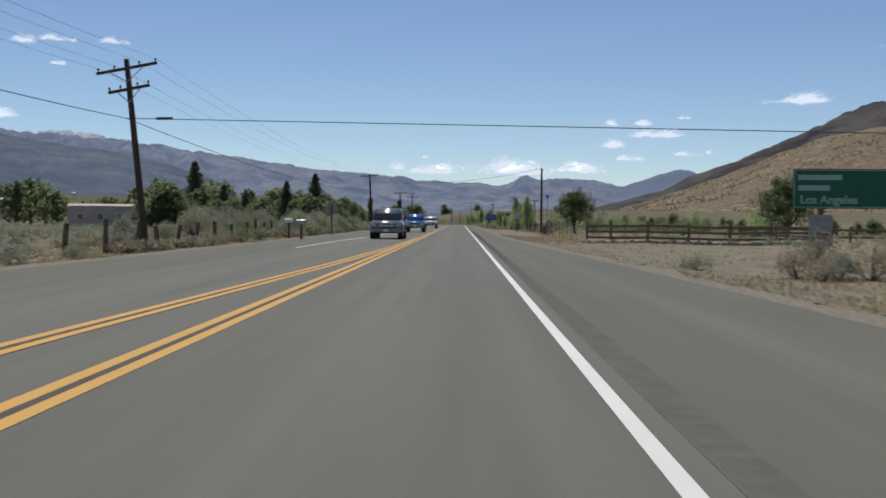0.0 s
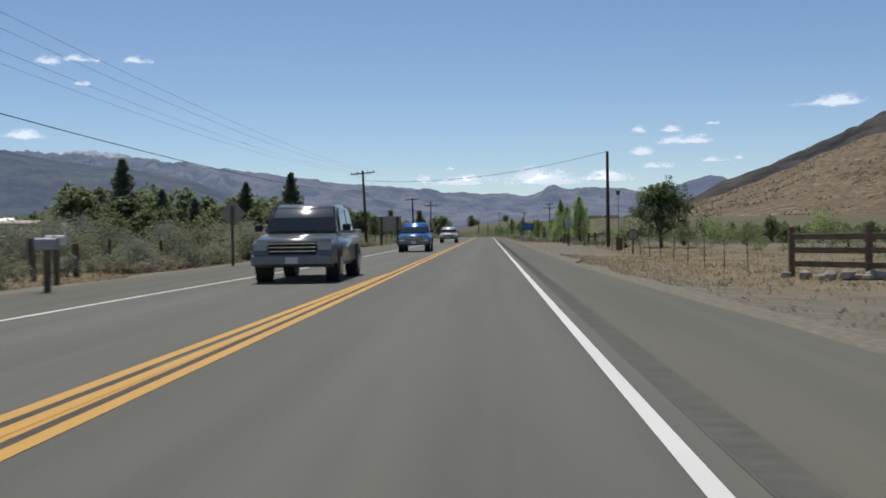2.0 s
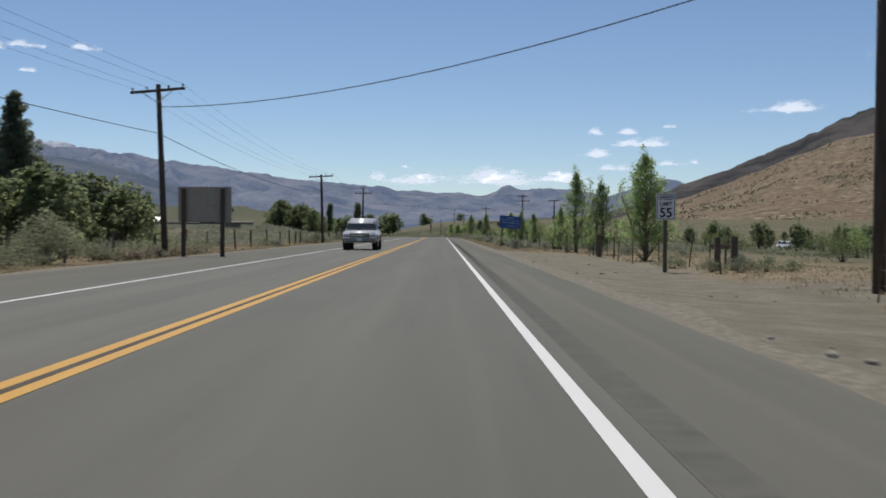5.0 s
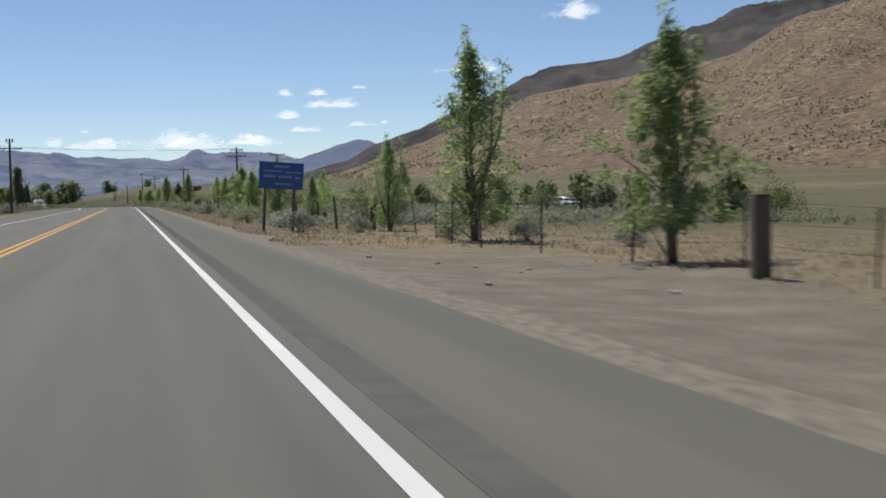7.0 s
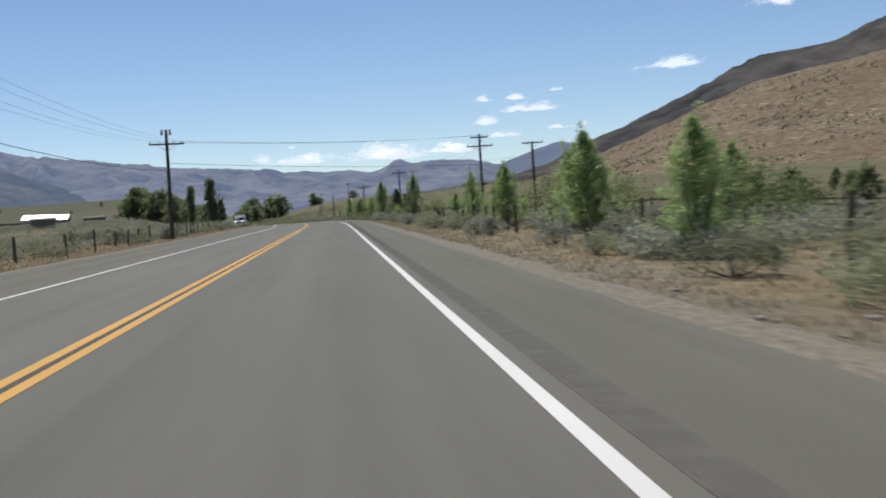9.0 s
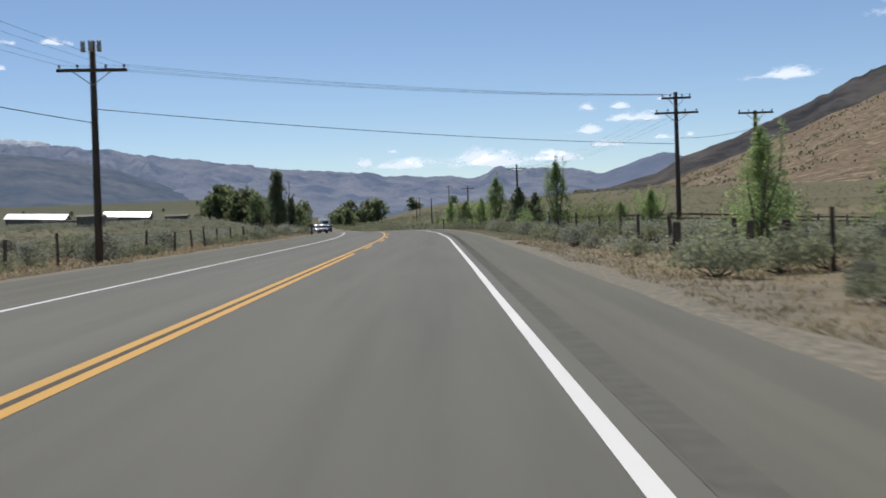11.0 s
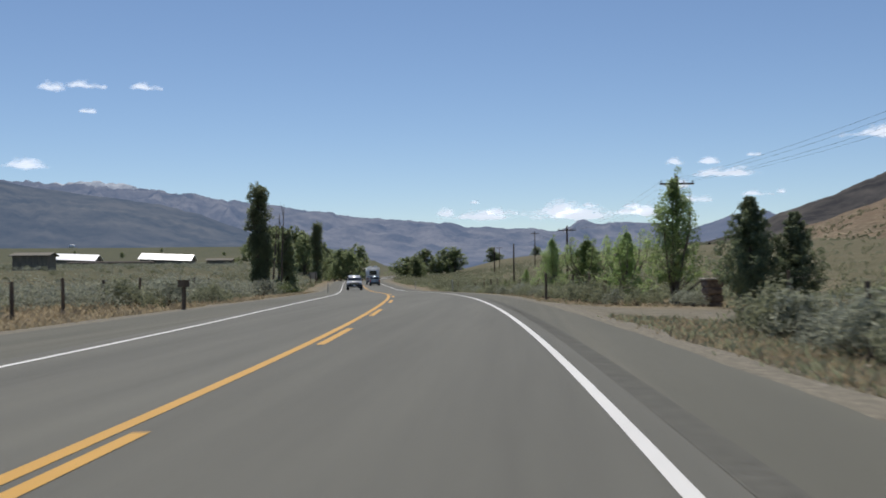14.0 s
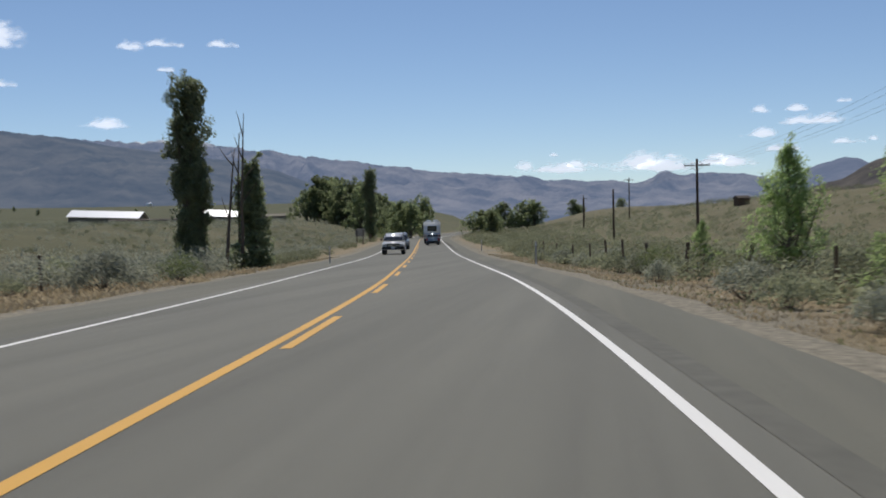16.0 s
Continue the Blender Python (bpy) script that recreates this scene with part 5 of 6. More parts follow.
post_fence("thin steel-post wire fence below the young trees", [(11.0 + 0.5 * math.sin(k), 139.5 + 3.3 * k) for k in range(16)], 1.1, M_BARB, 0.022, seed=3)
post_fence("thin steel-post wire fence along the dry grass", [(10.6 + 0.02 * k, 77 + 3.6 * k) for k in range(15)], 0.95, M_BARB, 0.018, seed=4)
post_fence("weathered wooden-post wire fence in the sagebrush", [(10.4 + 0.3 * math.sin(k * 1.3), 194 + 6.2 * k) for k in range(24)], 1.2, M_POST, 0.06, seed=5)
post_fence("sagging old wooden-post fence with leaning posts", [(-11.4 + 0.2 * math.sin(k), 39.4 + 4.1 * k) for k in range(11)], 1.2, M_POST, 0.11, (0.4, 0.8), 6.0, seed=6)
post_fence("weathered wooden-post fence along the sagebrush", [(-11.6 + 0.3 * math.sin(k), 84 + 6 * k) for k in range(28)], 1.25, M_POST, 0.07, seed=7)
post_fence("weathered wooden-post fence along the valley side", [(-11.2 + road_x(255 + 5.5 * k) + 0.3 * math.sin(k), 255 + 5.5 * k) for k in range(24)], 1.2, M_POST, 0.07, seed=8)
post_fence("wooden-post wire fence below the grassy slope", [(9.6 + road_x(360 + 6 * k) + 0.3 * math.sin(k), 360 + 6 * k) for k in range(14)], 1.15, M_POST, 0.06, seed=9)


def rail_fence(label, points, height, rails, seed):
    r = np.random.default_rng(seed)
    root = tagged(new("rail_fence"), label, "fence")
    for x, y in points:
        part("post", (box(0.15, 0.15, height + 0.35, (x, y, ground_z(x, y) - 0.2 + r.normal() * 0.02), 0.015), M_RAIL), root)
    for (x0, y0), (x1, y1) in zip(points, points[1:]):
        for h in rails:
            d = Vector((x1 - x0, y1 - y0, 0))
            a = math.atan2(d.y, d.x)
            z0, z1 = ground_z(x0, y0), ground_z(x1, y1)
            bm = box(d.length, 0.06, 0.15, (0, 0, -0.075), 0.01)
            bmesh.ops.transform(bm, matrix=Matrix.Translation(((x0 + x1) / 2, (y0 + y1) / 2 - 0.1, (z0 + z1) / 2 + h + r.normal() * 0.015)) @ Matrix.Rotation(a, 4, "Z") @ Matrix.Rotation(-math.atan2(z1 - z0, d.length), 4, "Y"), verts=bm.verts)
            part("rail", (bm, M_RAIL), root)
    return root


rail_fence("brown wooden three-rail fence beside the dirt drive", [(10.9, 73.2), (12.1, 70.6), (14.2, 69.3), (16.6, 68.7), (19.0, 68.2), (21.4, 67.9), (23.8, 67.6)], 1.2, (0.35, 0.72, 1.08), 1)
rail_fence("brown wooden rail fence far beyond the drive", [(24 + 2.6 * k, 86 - 0.6 * k) for k in range(10)], 1.1, (0.4, 0.95), 2)
rail_fence("dark brown wooden rail fence across the green pasture", [(12.2 + 2.5 * k, 330 + 0.3 * k) for k in range(12)], 1.0, (0.3, 0.62, 0.95), 3)
rail_fence("dark rail fence along the meadow", [(19 + 3 * k, 262 + 2.0 * k) for k in range(12)], 1.0, (0.45, 0.9), 4)


def border_stones():
    r = np.random.default_rng(2)
    root = tagged(new("stone_border"), "row of pale rough stones under the rail fence", "stones")
    for k in range(70):
        t = k / 69
        x, y = 10.6 + 13 * t, 72.6 - 5.2 * t ** 0.35 + r.normal() * 0.25
        s = r.uniform(0.13, 0.26)
        bm = bmesh.new()
        v = bmesh.ops.create_icosphere(bm, subdivisions=1, radius=s)["verts"]
        for p in v:
            p.co *= r.uniform(0.75, 1.2)
            p.co.z *= 0.7
        bmesh.ops.translate(bm, vec=(x, y, ground_z(x, y) + s * 0.5), verts=bm.verts)
        part("stone", (bm, M_ROCK), root)


border_stones()


def wood_post(x, y, h, w, label, name="wooden_post"):
    bm = box(w, w, h + 0.3, (0, 0, -0.3), w * 0.12)
    ob = tagged(new(name), label, "post")
    part("post", (bm, M_POST), ob)
    part("cap", (box(w * 0.9, w * 0.9, 0.03, (0, 0, h - 0.003), 0.008), M_POST), ob)
    ob.matrix_world = place(x, y, 7 * x)


for x, y, h, w, l in ((11.55, 142.3, 1.06, 0.19, "stout dark wooden gate post"), (12.14, 142.5, 1.1, 0.21, "stout dark wooden gate post"), (10.86, 164.4, 1.15, 0.24, "stout dark wooden corner post of the fence"), (11.2, 191.0, 1.0, 0.22, "dark square wooden post beside the blue sign"),
                      (12.0, 123.5, 1.1, 0.12, "dark wooden post near the bare pole"), (11.5, 221.5, 1.35, 0.22, "thick weathered fence post"),
                      (9.4, 270.5, 1.0, 0.2, "thick weathered fence post in sagebrush"), (11.6, 268, 1.0, 0.22, "thick weathered gate post"), (10.7, 268, 1.0, 0.18, "thick weathered gate post"), (6.9, 360.5, 0.9, 0.16, "dark square fence post"), (3.76, 351.7, 1.15, 0.085, "slim weathered wooden marker post"), (-8.2, 340.5, 0.75, 0.12, "weathered post under a wooden box")):
    wood_post(x, y, h, w, l)


fallen = tagged(new("leaning_post"), "thick dark fence post leaning far over in dry weeds", "post")
part("post", mesh_of("post", *tube([(0.3, 0, -0.4), (-0.1, 0, 0.13), (-0.56, 0.05, 0.72), (-0.6, 0.05, 0.76)], [0.12, 0.12, 0.11, 0.07], 8), M_POLE), fallen)
fallen.matrix_world = place(-10.1, 55.0, 0, 0.0)

board_ob = tagged(new("wooden_board"), "tan plank nailed on a thin post behind the gate posts", "board")
part("post", (box(0.06, 0.06, 1.1, (0.1, 0.05, -0.3), 0.006), M_POST), board_ob)
part("plank", (box(0.85, 0.03, 0.16, (0, 0, 0.72), 0.006), M_RAIL), board_ob)
board_ob.matrix_world = place(12.25, 144.4, -6)


def gate_pillar(x, y):
    ob = tagged(new("stone_pillar"), "low rough reddish stone gate pillar", "pillar", "gate pillars")
    m = plain("reddish_stone", (0.24, 0.17, 0.13), 0.9, var=0.4, scale=7, bump=0.6)
    for k in range(4):
        part("stone", (box(0.62 + 0.05 * (k % 2), 0.6 + 0.04 * (k % 3), 0.27, (0.02 * (k % 2), 0, 0.272 * k - 0.05), 0.05), m), ob)
    part("cap", (box(0.75, 0.74, 0.08, (0, 0, 1.04), 0.02), M_ROCK), ob)
    ob.matrix_world = place(x, y, 10)


gate_pillar(9.85, 347.6)
gate_pillar(11.4, 349.0)

# ---------------------------------------------------------------- signs
def words(text, size, mat, root, at, label=""):
    cu = bpy.data.curves.new("lettering", "FONT")
    cu.body, cu.size, cu.align_x, cu.align_y, cu.extrude, cu.offset = text, size, "CENTER", "CENTER", 0.002, size * 0.022
    tmp = bpy.data.objects.new("lettering", cu)
    me = bpy.data.meshes.new_from_object(tmp)
    bpy.data.objects.remove(tmp)
    me.materials.clear()
    me.materials.append(mat)
    ob = new("lettering", me)
    ob.parent = root
    ob.matrix_local = pose(*at, 90, 0, 0)
    return tagged(ob, label)


def plate(w, h, mat, root, at, name="panel", thick=0.012, rim=None):
    bm = box(w, thick, h, (at[0], at[1], at[2] - h / 2), 0.003)
    p = part(name, (bm, mat), root)
    if rim:
        t = 0.018
        for a, b, c, d in ((w - 0.06, t, 0, h / 2 - 0.035), (w - 0.06, t, 0, -h / 2 + 0.035), (t, h - 0.06, -w / 2 + 0.035, 0), (t, h - 0.06, w / 2 - 0.035, 0)):
            part("border", (box(a, 0.003, b, (at[0] + c, at[1] - thick / 2 - 0.0025, at[2] + d - b / 2)), rim), p)
    return p


def bars(rows, mat, root, y):
    for x, z, w, h in rows:
        part("print_bar", (box(w, 0.003, h, (x, y, z - h / 2)), mat), root)


sign = tagged(new("speed_limit_sign"), "white speed limit 55 sign on a wooden post", "road sign")
part("post", (box(0.11, 0.11, 2.9, (0, 0.07, -0.45), 0.012), M_POST), sign)
panel = plate(0.62, 0.83, M_SIGN_WHITE, sign, (0, 0, 2.0), rim=M_SIGN_BLACK)
words("SPEED", 0.165, M_SIGN_BLACK, panel, (0, -0.009, 2.27))
words("LIMIT", 0.165, M_SIGN_BLACK, panel, (0, -0.009, 2.08))
words("55", 0.41, M_SIGN_BLACK, panel, (0, -0.009, 1.80))
sign.matrix_world = pose(9.75, 141.6, ground_z(9.75, 141.6) + 0.06, 0, 0, 3)

blue = tagged(new("blue_road_sign"), "blue information sign with faded print on two posts", "road sign")
for x in (-0.55, 0.5):
    part("post", (box(0.09, 0.09, 2.2, (x, 0.06, -0.45), 0.01), M_POST), blue)
panel = plate(1.62, 0.94, M_SIGN_BLUE, blue, (0, 0, 2.06))
bars([(0.0, 2.38, 0.55, 0.09), (-0.32, 2.21, 0.72, 0.06), (0.42, 2.19, 0.62, 0.06), (-0.42, 2.03, 0.44, 0.09), (0.14, 2.02, 0.5, 0.09), (0.58, 2.0, 0.18, 0.09), (0.08, 1.77, 0.6, 0.07)], M_SIGN_PALE, panel, -0.0085)
blue.matrix_world = pose(7.7, 190.5, ground_z(7.7, 190.5) - 0.08, 0, 4.2, 9)

green = tagged(new("green_distance_sign"), "large green highway distance sign on wooden posts", "road sign")
for x in (-0.95, 0.95):
    part("post", (box(0.14, 0.14, 3.1, (x, 0.09, -0.45), 0.012), M_POST), green)
panel = plate(3.4, 1.06, M_SIGN_GREEN, green, (0, 0, 2.25), thick=0.02, rim=M_SIGN_MINT)
words("Los Angeles", 0.31, M_SIGN_MINT, panel, (-0.76, -0.013, 1.95))
bars([(-1.0, 2.55, 1.15, 0.14), (-1.15, 2.27, 0.82, 0.14), (1.05, 1.95, 0.5, 0.16), (1.1, 2.55, 0.3, 0.14), (1.1, 2.25, 0.3, 0.14)], M_SIGN_MINT, panel, -0.0125)
green.matrix_world = pose(13.22, 30.0, ground_z(13.22, 30.0) + 0.08, 0, 0, -3)

route = tagged(new("route_marker_sign"), "small white route marker sign on a wooden post", "road sign")
part("post", (box(0.1, 0.1, 1.75, (0, 0.07, -0.45), 0.01), M_POST), route)
# grey has the shade on the backlit sign face put into the colour
M_SIGN_GREY = plain("shaded_grey_sign_sheeting", (0.34, 0.34, 0.34), 0.6, var=0.12, bump=0)
panel = plate(0.62, 0.28, M_SIGN_GREY, route, (0, 0, 1.49))
panel2 = plate(0.62, 0.55, M_SIGN_GREY, route, (0, 0, 1.06))
bars([(0, 1.07, 0.42, 0.18)], M_SIGN_BLACK, panel2, -0.0085)
bars([(0, 1.49, 0.4, 0.08)], M_SIGN_BACK, panel, -0.0085)
route.matrix_world = pose(12.05, 29.4, ground_z(12.05, 29.4), 0, 0, -3)

diamond = tagged(new("warning_sign"), "bare back of a diamond warning sign on a post", "road sign")
part("post", (box(0.1, 0.1, 2.9, (0, -0.05, -0.45), 0.01), M_POST), diamond)
bm = box(0.76, 0.012, 0.76, (0, 0, -0.38), 0.003)
bmesh.ops.rotate(bm, cent=(0, 0, 0), matrix=Matrix.Rotation(radians(45), 3, "Y"), verts=bm.verts)
bmesh.ops.translate(bm, vec=(0, 0.02, 2.15), verts=bm.verts)
part("panel", (bm, M_SIGN_BACK), diamond)
diamond.matrix_world = place(-7.2, 85.3)

board = tagged(new("road_sign_back"), "bare tan back of a wide road sign on two posts", "road sign")
for x in (-0.85, 0.75):
    part("post", (box(0.16, 0.16, 3.4, (x, -0.1, -0.45), 0.012), M_POLE), board)
plate(2.2, 1.45, M_SIGN_BACK, board, (0, 0, 2.3), thick=0.03)
board.matrix_world = place(-7.05, 152.8, 0)

board2 = tagged(new("road_sign_back"), "small bare back of a road sign on two posts", "road sign")
for x in (-0.5, 0.5):
    part("post", (box(0.12, 0.12, 2.8, (x, -0.08, -0.45), 0.012), M_POST), board2)
plate(1.5, 1.2, M_SIGN_BACK, board2, (0, 0, 1.9), thick=0.03)
board2.matrix_world = place(-36.5, 520, 0)

disc = tagged(new("round_sign"), "weathered pale round disc sign on a short post", "sign")
part("post", (box(0.09, 0.09, 1.3, (0, 0.05, -0.4), 0.01), M_RAIL), disc)
bm = bmesh.new()
bmesh.ops.create_cone(bm, cap_ends=True, segments=28, radius1=0.34, radius2=0.34, depth=0.02, matrix=Matrix.Translation((0, 0, 1.15)) @ Matrix.Rotation(radians(90), 4, "X"))
face = part("panel", (bm, M_RAIL), disc)
bm = bmesh.new()
bmesh.ops.create_cone(bm, cap_ends=True, segments=24, radius1=0.24, radius2=0.24, depth=0.01, matrix=Matrix.Translation((0, -0.014, 1.15)) @ Matrix.Rotation(radians(90), 4, "X"))
part("centre", (bm, M_SIGN_BACK), face)
disc.matrix_world = place(11.2, 109.0)


M_DELIN = plain("grey_delineator_plastic", (0.36, 0.36, 0.35), 0.7, var=0.2)


def marker(x, y, h=1.15):
    ob = tagged(new("marker_post"), "slim pale delineator post at the pavement edge", "post", "delineators")
    part("post", (box(0.075, 0.03, h + 0.3, (0, 0, -0.3), 0.006), M_DELIN), ob)
    part("reflector", (box(0.065, 0.006, 0.13, (0, -0.019, h - 0.2), 0.002), M_SIGN_WHITE), ob)
    ob.matrix_world = place(x, y)


for x, y in ((road_x(400) + 6.2, 400), (-15.4, 411.5), (road_x(455) + 6.4, 455), (8.9, 300), (8.6, 226)):
    marker(x, y)


def mailbox(x, y, turn, col, label):
    ob = tagged(new("mailbox"), label, "mailbox", "roadside mailboxes")
    part("post", (box(0.12, 0.12, 1.35, (0, 0, -0.3), 0.01), M_POST), ob)
    bm = bmesh.new()
    bmesh.ops.create_cone(bm, cap_ends=True, segments=16, radius1=0.11, radius2=0.11, depth=0.5, matrix=Matrix.Translation((0, 0, 1.2)) @ Matrix.Rotation(radians(90), 4, "X"))
    body = part("box", (bm, col), ob)
    part("base", (box(0.2, 0.48, 0.14, (0, 0, 1.052), 0.01), col), ob)
    part("flag", (box(0.01, 0.05, 0.16, (0.118, -0.1, 1.2), 0.003), M_REDLENS), body)
    ob.matrix_world = place(x, y, turn)


mailbox(-6.77, 66.0, 85, M_STEEL, "grey metal mailbox on a wooden post")
mailbox(-8.1, 69.9, 85, M_SIGN_WHITE, "white mailbox on a wooden post")
box_ob = tagged(new("wooden_box"), "weathered wooden box on a post", "mailbox")
part("body", (box(0.3, 0.42, 0.26, (0, 0, 0), 0.012), M_POST), box_ob)
part("lid", (box(0.36, 0.5, 0.04, (0, 0, 0.262), 0.006), M_POST), box_ob)
box_ob.matrix_world = pose(-8.2, 340.5, ground_z(-8.2, 340.5) + 0.75, 0, 0, 85) @ Matrix.Diagonal((0.75, 0.75, 0.75, 1))

lamp = tagged(new("pole_birdhouse"), "thin pole topped by a small box", "birdhouse")
part("pole", mesh_of("pole", *tube([(0, 0, -0.4), (0, 0, 2), (0, 0, 4.1)], [0.035, 0.035, 0.03], 8), M_STEEL, True), lamp)
top = part("box", (box(0.24, 0.24, 0.26, (0, 0, 4.05), 0.01), M_POST), lamp)
part("roof", (box(0.34, 0.34, 0.05, (0, 0, 4.31), 0.01), M_POLE), top)
lamp.matrix_world = place(12.5, 127.6)
ped = tagged(new("utility_pedestal"), "rust-red utility pedestal box in dry grass", "utility box")
part("body", (box(0.42, 0.36, 0.95, (0, 0, -0.1), 0.02), plain("rust_red_paint", (0.19, 0.085, 0.06), 0.8, var=0.3)), ped)
part("lid", (box(0.47, 0.41, 0.06, (0, 0, 0.852), 0.015), M_RAIL), ped)
ped.matrix_world = place(11.6, 119.5)

# ---------------------------------------------------------------- buildings
M_STUCCO = plain("pinkish_stucco", (0.52, 0.435, 0.385), 0.9, var=0.2, scale=2.5, bump=0.2)
M_WHITE_ROOF = plain("white_metal_roof", (0.82, 0.83, 0.84), 0.33, 0.35, var=0.05, scale=2, bump=0.05, spec=0.5)
M_DARK_ROOF = plain("dark_shingle_roof", (0.075, 0.06, 0.05), 0.9, var=0.3, scale=6)
M_BARN = plain("dark_barn_boards", (0.205, 0.185, 0.150), 0.9, var=0.35, scale=4, stretch=(1, 1, 0.2))
M_LOG = plain("brown_log_wall", (0.11, 0.075, 0.05), 0.9, var=0.3, scale=5)
M_PANE = plain("dark_window_glass", (0.03, 0.035, 0.04), 0.08, var=0.05, bump=0, spec=0.6)


def house(name, label, category, x, y, turn, lx, ly, wall, rise, wall_mat, roof_mat, windows=3, eave=0.35, panels=0):
    """Walls, a pitched roof of two thick slopes, windows with frames and panes, and a door."""
    ob = tagged(new(name), label, category)
    bm = bmesh.new()
    h = wall
    pts = [(-ly / 2, -0.4), (ly / 2, -0.4), (ly / 2, h), (0, h + rise), (-ly / 2, h)]
    a = [bm.verts.new((-lx / 2, p[0], p[1])) for p in pts]
    b = [bm.verts.new((lx / 2, p[0], p[1])) for p in pts]
    bm.faces.new(a[::-1])
    bm.faces.new(b)
    for k in range(5):
        bm.faces.new((a[k], a[(k + 1) % 5], b[(k + 1) % 5], b[k]))
    bmesh.ops.recalc_face_normals(bm, faces=bm.faces)
    part("wall", (bm, wall_mat), ob)
    slope = math.atan2(rise, ly / 2)
    run = (ly / 2 + eave) / math.cos(slope)
    for s in (-1, 1):
        n = max(1, panels)
        for k in range(n):
            w = (lx + 2 * eave) / n
            bm = box(w - (0.02 if n > 1 else 0), run, 0.12, (0, 0, -0.06))
            bmesh.ops.transform(bm, matrix=Matrix.Translation((-(lx + 2 * eave) / 2 + w * (k + 0.5), s * (ly / 4 + eave / 2), h + rise / 2 - (eave / 2) * math.tan(slope) + 0.09)) @ Matrix.Rotation(-s * slope, 4, "X"), verts=bm.verts)
            part("roof", (bm, roof_mat), ob)
    for k in range(windows):
        wx = -lx / 2 + lx * (k + 0.6) / (windows + 0.6)
        for side in (-1, 1):
            f = part("window", (box(0.95, 0.06, 1.0, (wx, side * (ly / 2 + 0.015), h * 0.38), 0.01), M_SIGN_WHITE), ob)
            part("pane", (box(0.8, 0.02, 0.85, (wx, side * (ly / 2 + 0.045), h * 0.38 + 0.075)), M_PANE), f)
    if windows:
        part("door", (box(0.95, 0.08, 2.0, (lx * 0.42, -ly / 2 - 0.02, 0.0), 0.01), M_RAIL), ob)
    ob.matrix_world = place(x, y, turn, 0.1)
    return ob


house("bungalow", "low pinkish stucco bungalow behind the old fence", "house", -53.2, 175, 14, 10.6, 6.0, 3.3, 0.35, M_STUCCO, M_STUCCO, 3, 0.2)
for x, y, lx, wall in ((-158.2, 697, 23.8, 2.3), (-126.5, 715, 18.9, 2.0)):
    barn = house("barn", "long low barn with a bright white metal roof", "barn", x, y, 0, lx, 7.6, wall, 1.9, M_BARN, M_WHITE_ROOF, 0, 0.6, 4)
    barn.matrix_world = barn.matrix_world @ pose(0, 0, 0, 0, 2.4, 0)      # on ground that climbs to one side
house("hay_shed", "low dark shed at the edge of the green field", "shed", -101, 694, 5, 9, 5, 1.2, 0.6, M_BARN, M_BARN, 0)
house("hay_shed", "small dark timber shed in the sagebrush field", "shed", -61.5, 450.7, 8, 4.6, 4.0, 2.0, 0.35, M_BARN, M_BARN, 0)
house("log_cabin", "dark brown cabin on top of the grassy rise", "house", 66, 708, 15, 7, 5, 2.2, 1.2, M_LOG, M_DARK_ROOF, 2)
house("log_cabin", "dark brown cabin on top of the grassy rise", "house", 75, 706, 15, 7, 5, 2.2, 1.2, M_LOG, M_DARK_ROOF, 2)
house("field_shed", "small dark timber shed on the slope", "shed", 26, 552, 20, 2.2, 1.8, 1.3, 0.4, M_LOG, M_DARK_ROOF, 0, 0.15)
house("farmhouse", "distant pale farmhouse among the fields", "house", -420, 1010, 10, 14, 9, 3.5, 2.4, M_STUCCO, M_WHITE_ROOF, 3)


house("hay_shed", "long low dark stock shed between the barns", "shed", -139, 691, 2, 30, 4, 0.9, 0.35, M_BARN, M_DARK_ROOF, 0)


def water_tank(x, y):
    """A squat round tank with a shallow cone roof."""
    ob = tagged(new("water_tank"), "squat round white water tank far off on the valley floor", "water tank")
    part("tank", mesh_of("tank", *tube([(0, 0, -1.5), (0, 0, 5.2), (0, 0, 5.4)], [5.2, 5.2, 5.0], 28), M_WHITE_ROOF, True), ob)
    part("roof", mesh_of("roof", *tube([(0, 0, 5.41), (0, 0, 6.6)], [5.3, 0.4], 28), M_WHITE_ROOF), ob)
    part("hatch", (box(1.0, 1.0, 0.5, (1.5, -1.2, 6.1), 0.05), M_STEEL), ob)
    ob.matrix_world = place(x, y, 0, 0.1)


water_tank(-762, 2200)


# ---------------------------------------------------------------- vehicles
def prism(profile_yz, half, top_half=None, z_split=None, bevel=0.05):
    """A body from its side outline (y, z), pinched in above z_split."""
    bm = bmesh.new()
    sides = []
    for s in (-1, 1):
        row = []
        for y, z in profile_yz:
            w = half
            if top_half is not None and z > z_split:
                w = half + (top_half - half) * min(1, (z - z_split) / (max(p[1] for p in profile_yz) - z_split))
            row.append(bm.verts.new((s * w, y, z)))
        sides.append(row)
    n = len(profile_yz)
    bm.faces.new(sides[0])
    bm.faces.new(sides[1][::-1])
    for k in range(n):
        bm.faces.new((sides[0][k], sides[1][k], sides[1][(k + 1) % n], sides[0][(k + 1) % n]))
    bmesh.ops.recalc_face_normals(bm, faces=bm.faces)
    if bevel:
        bmesh.ops.bevel(bm, geom=list(bm.edges), offset=bevel, segments=3, affect="EDGES", clamp_overlap=True)
    for f in bm.faces:
        f.smooth = True
    return bm


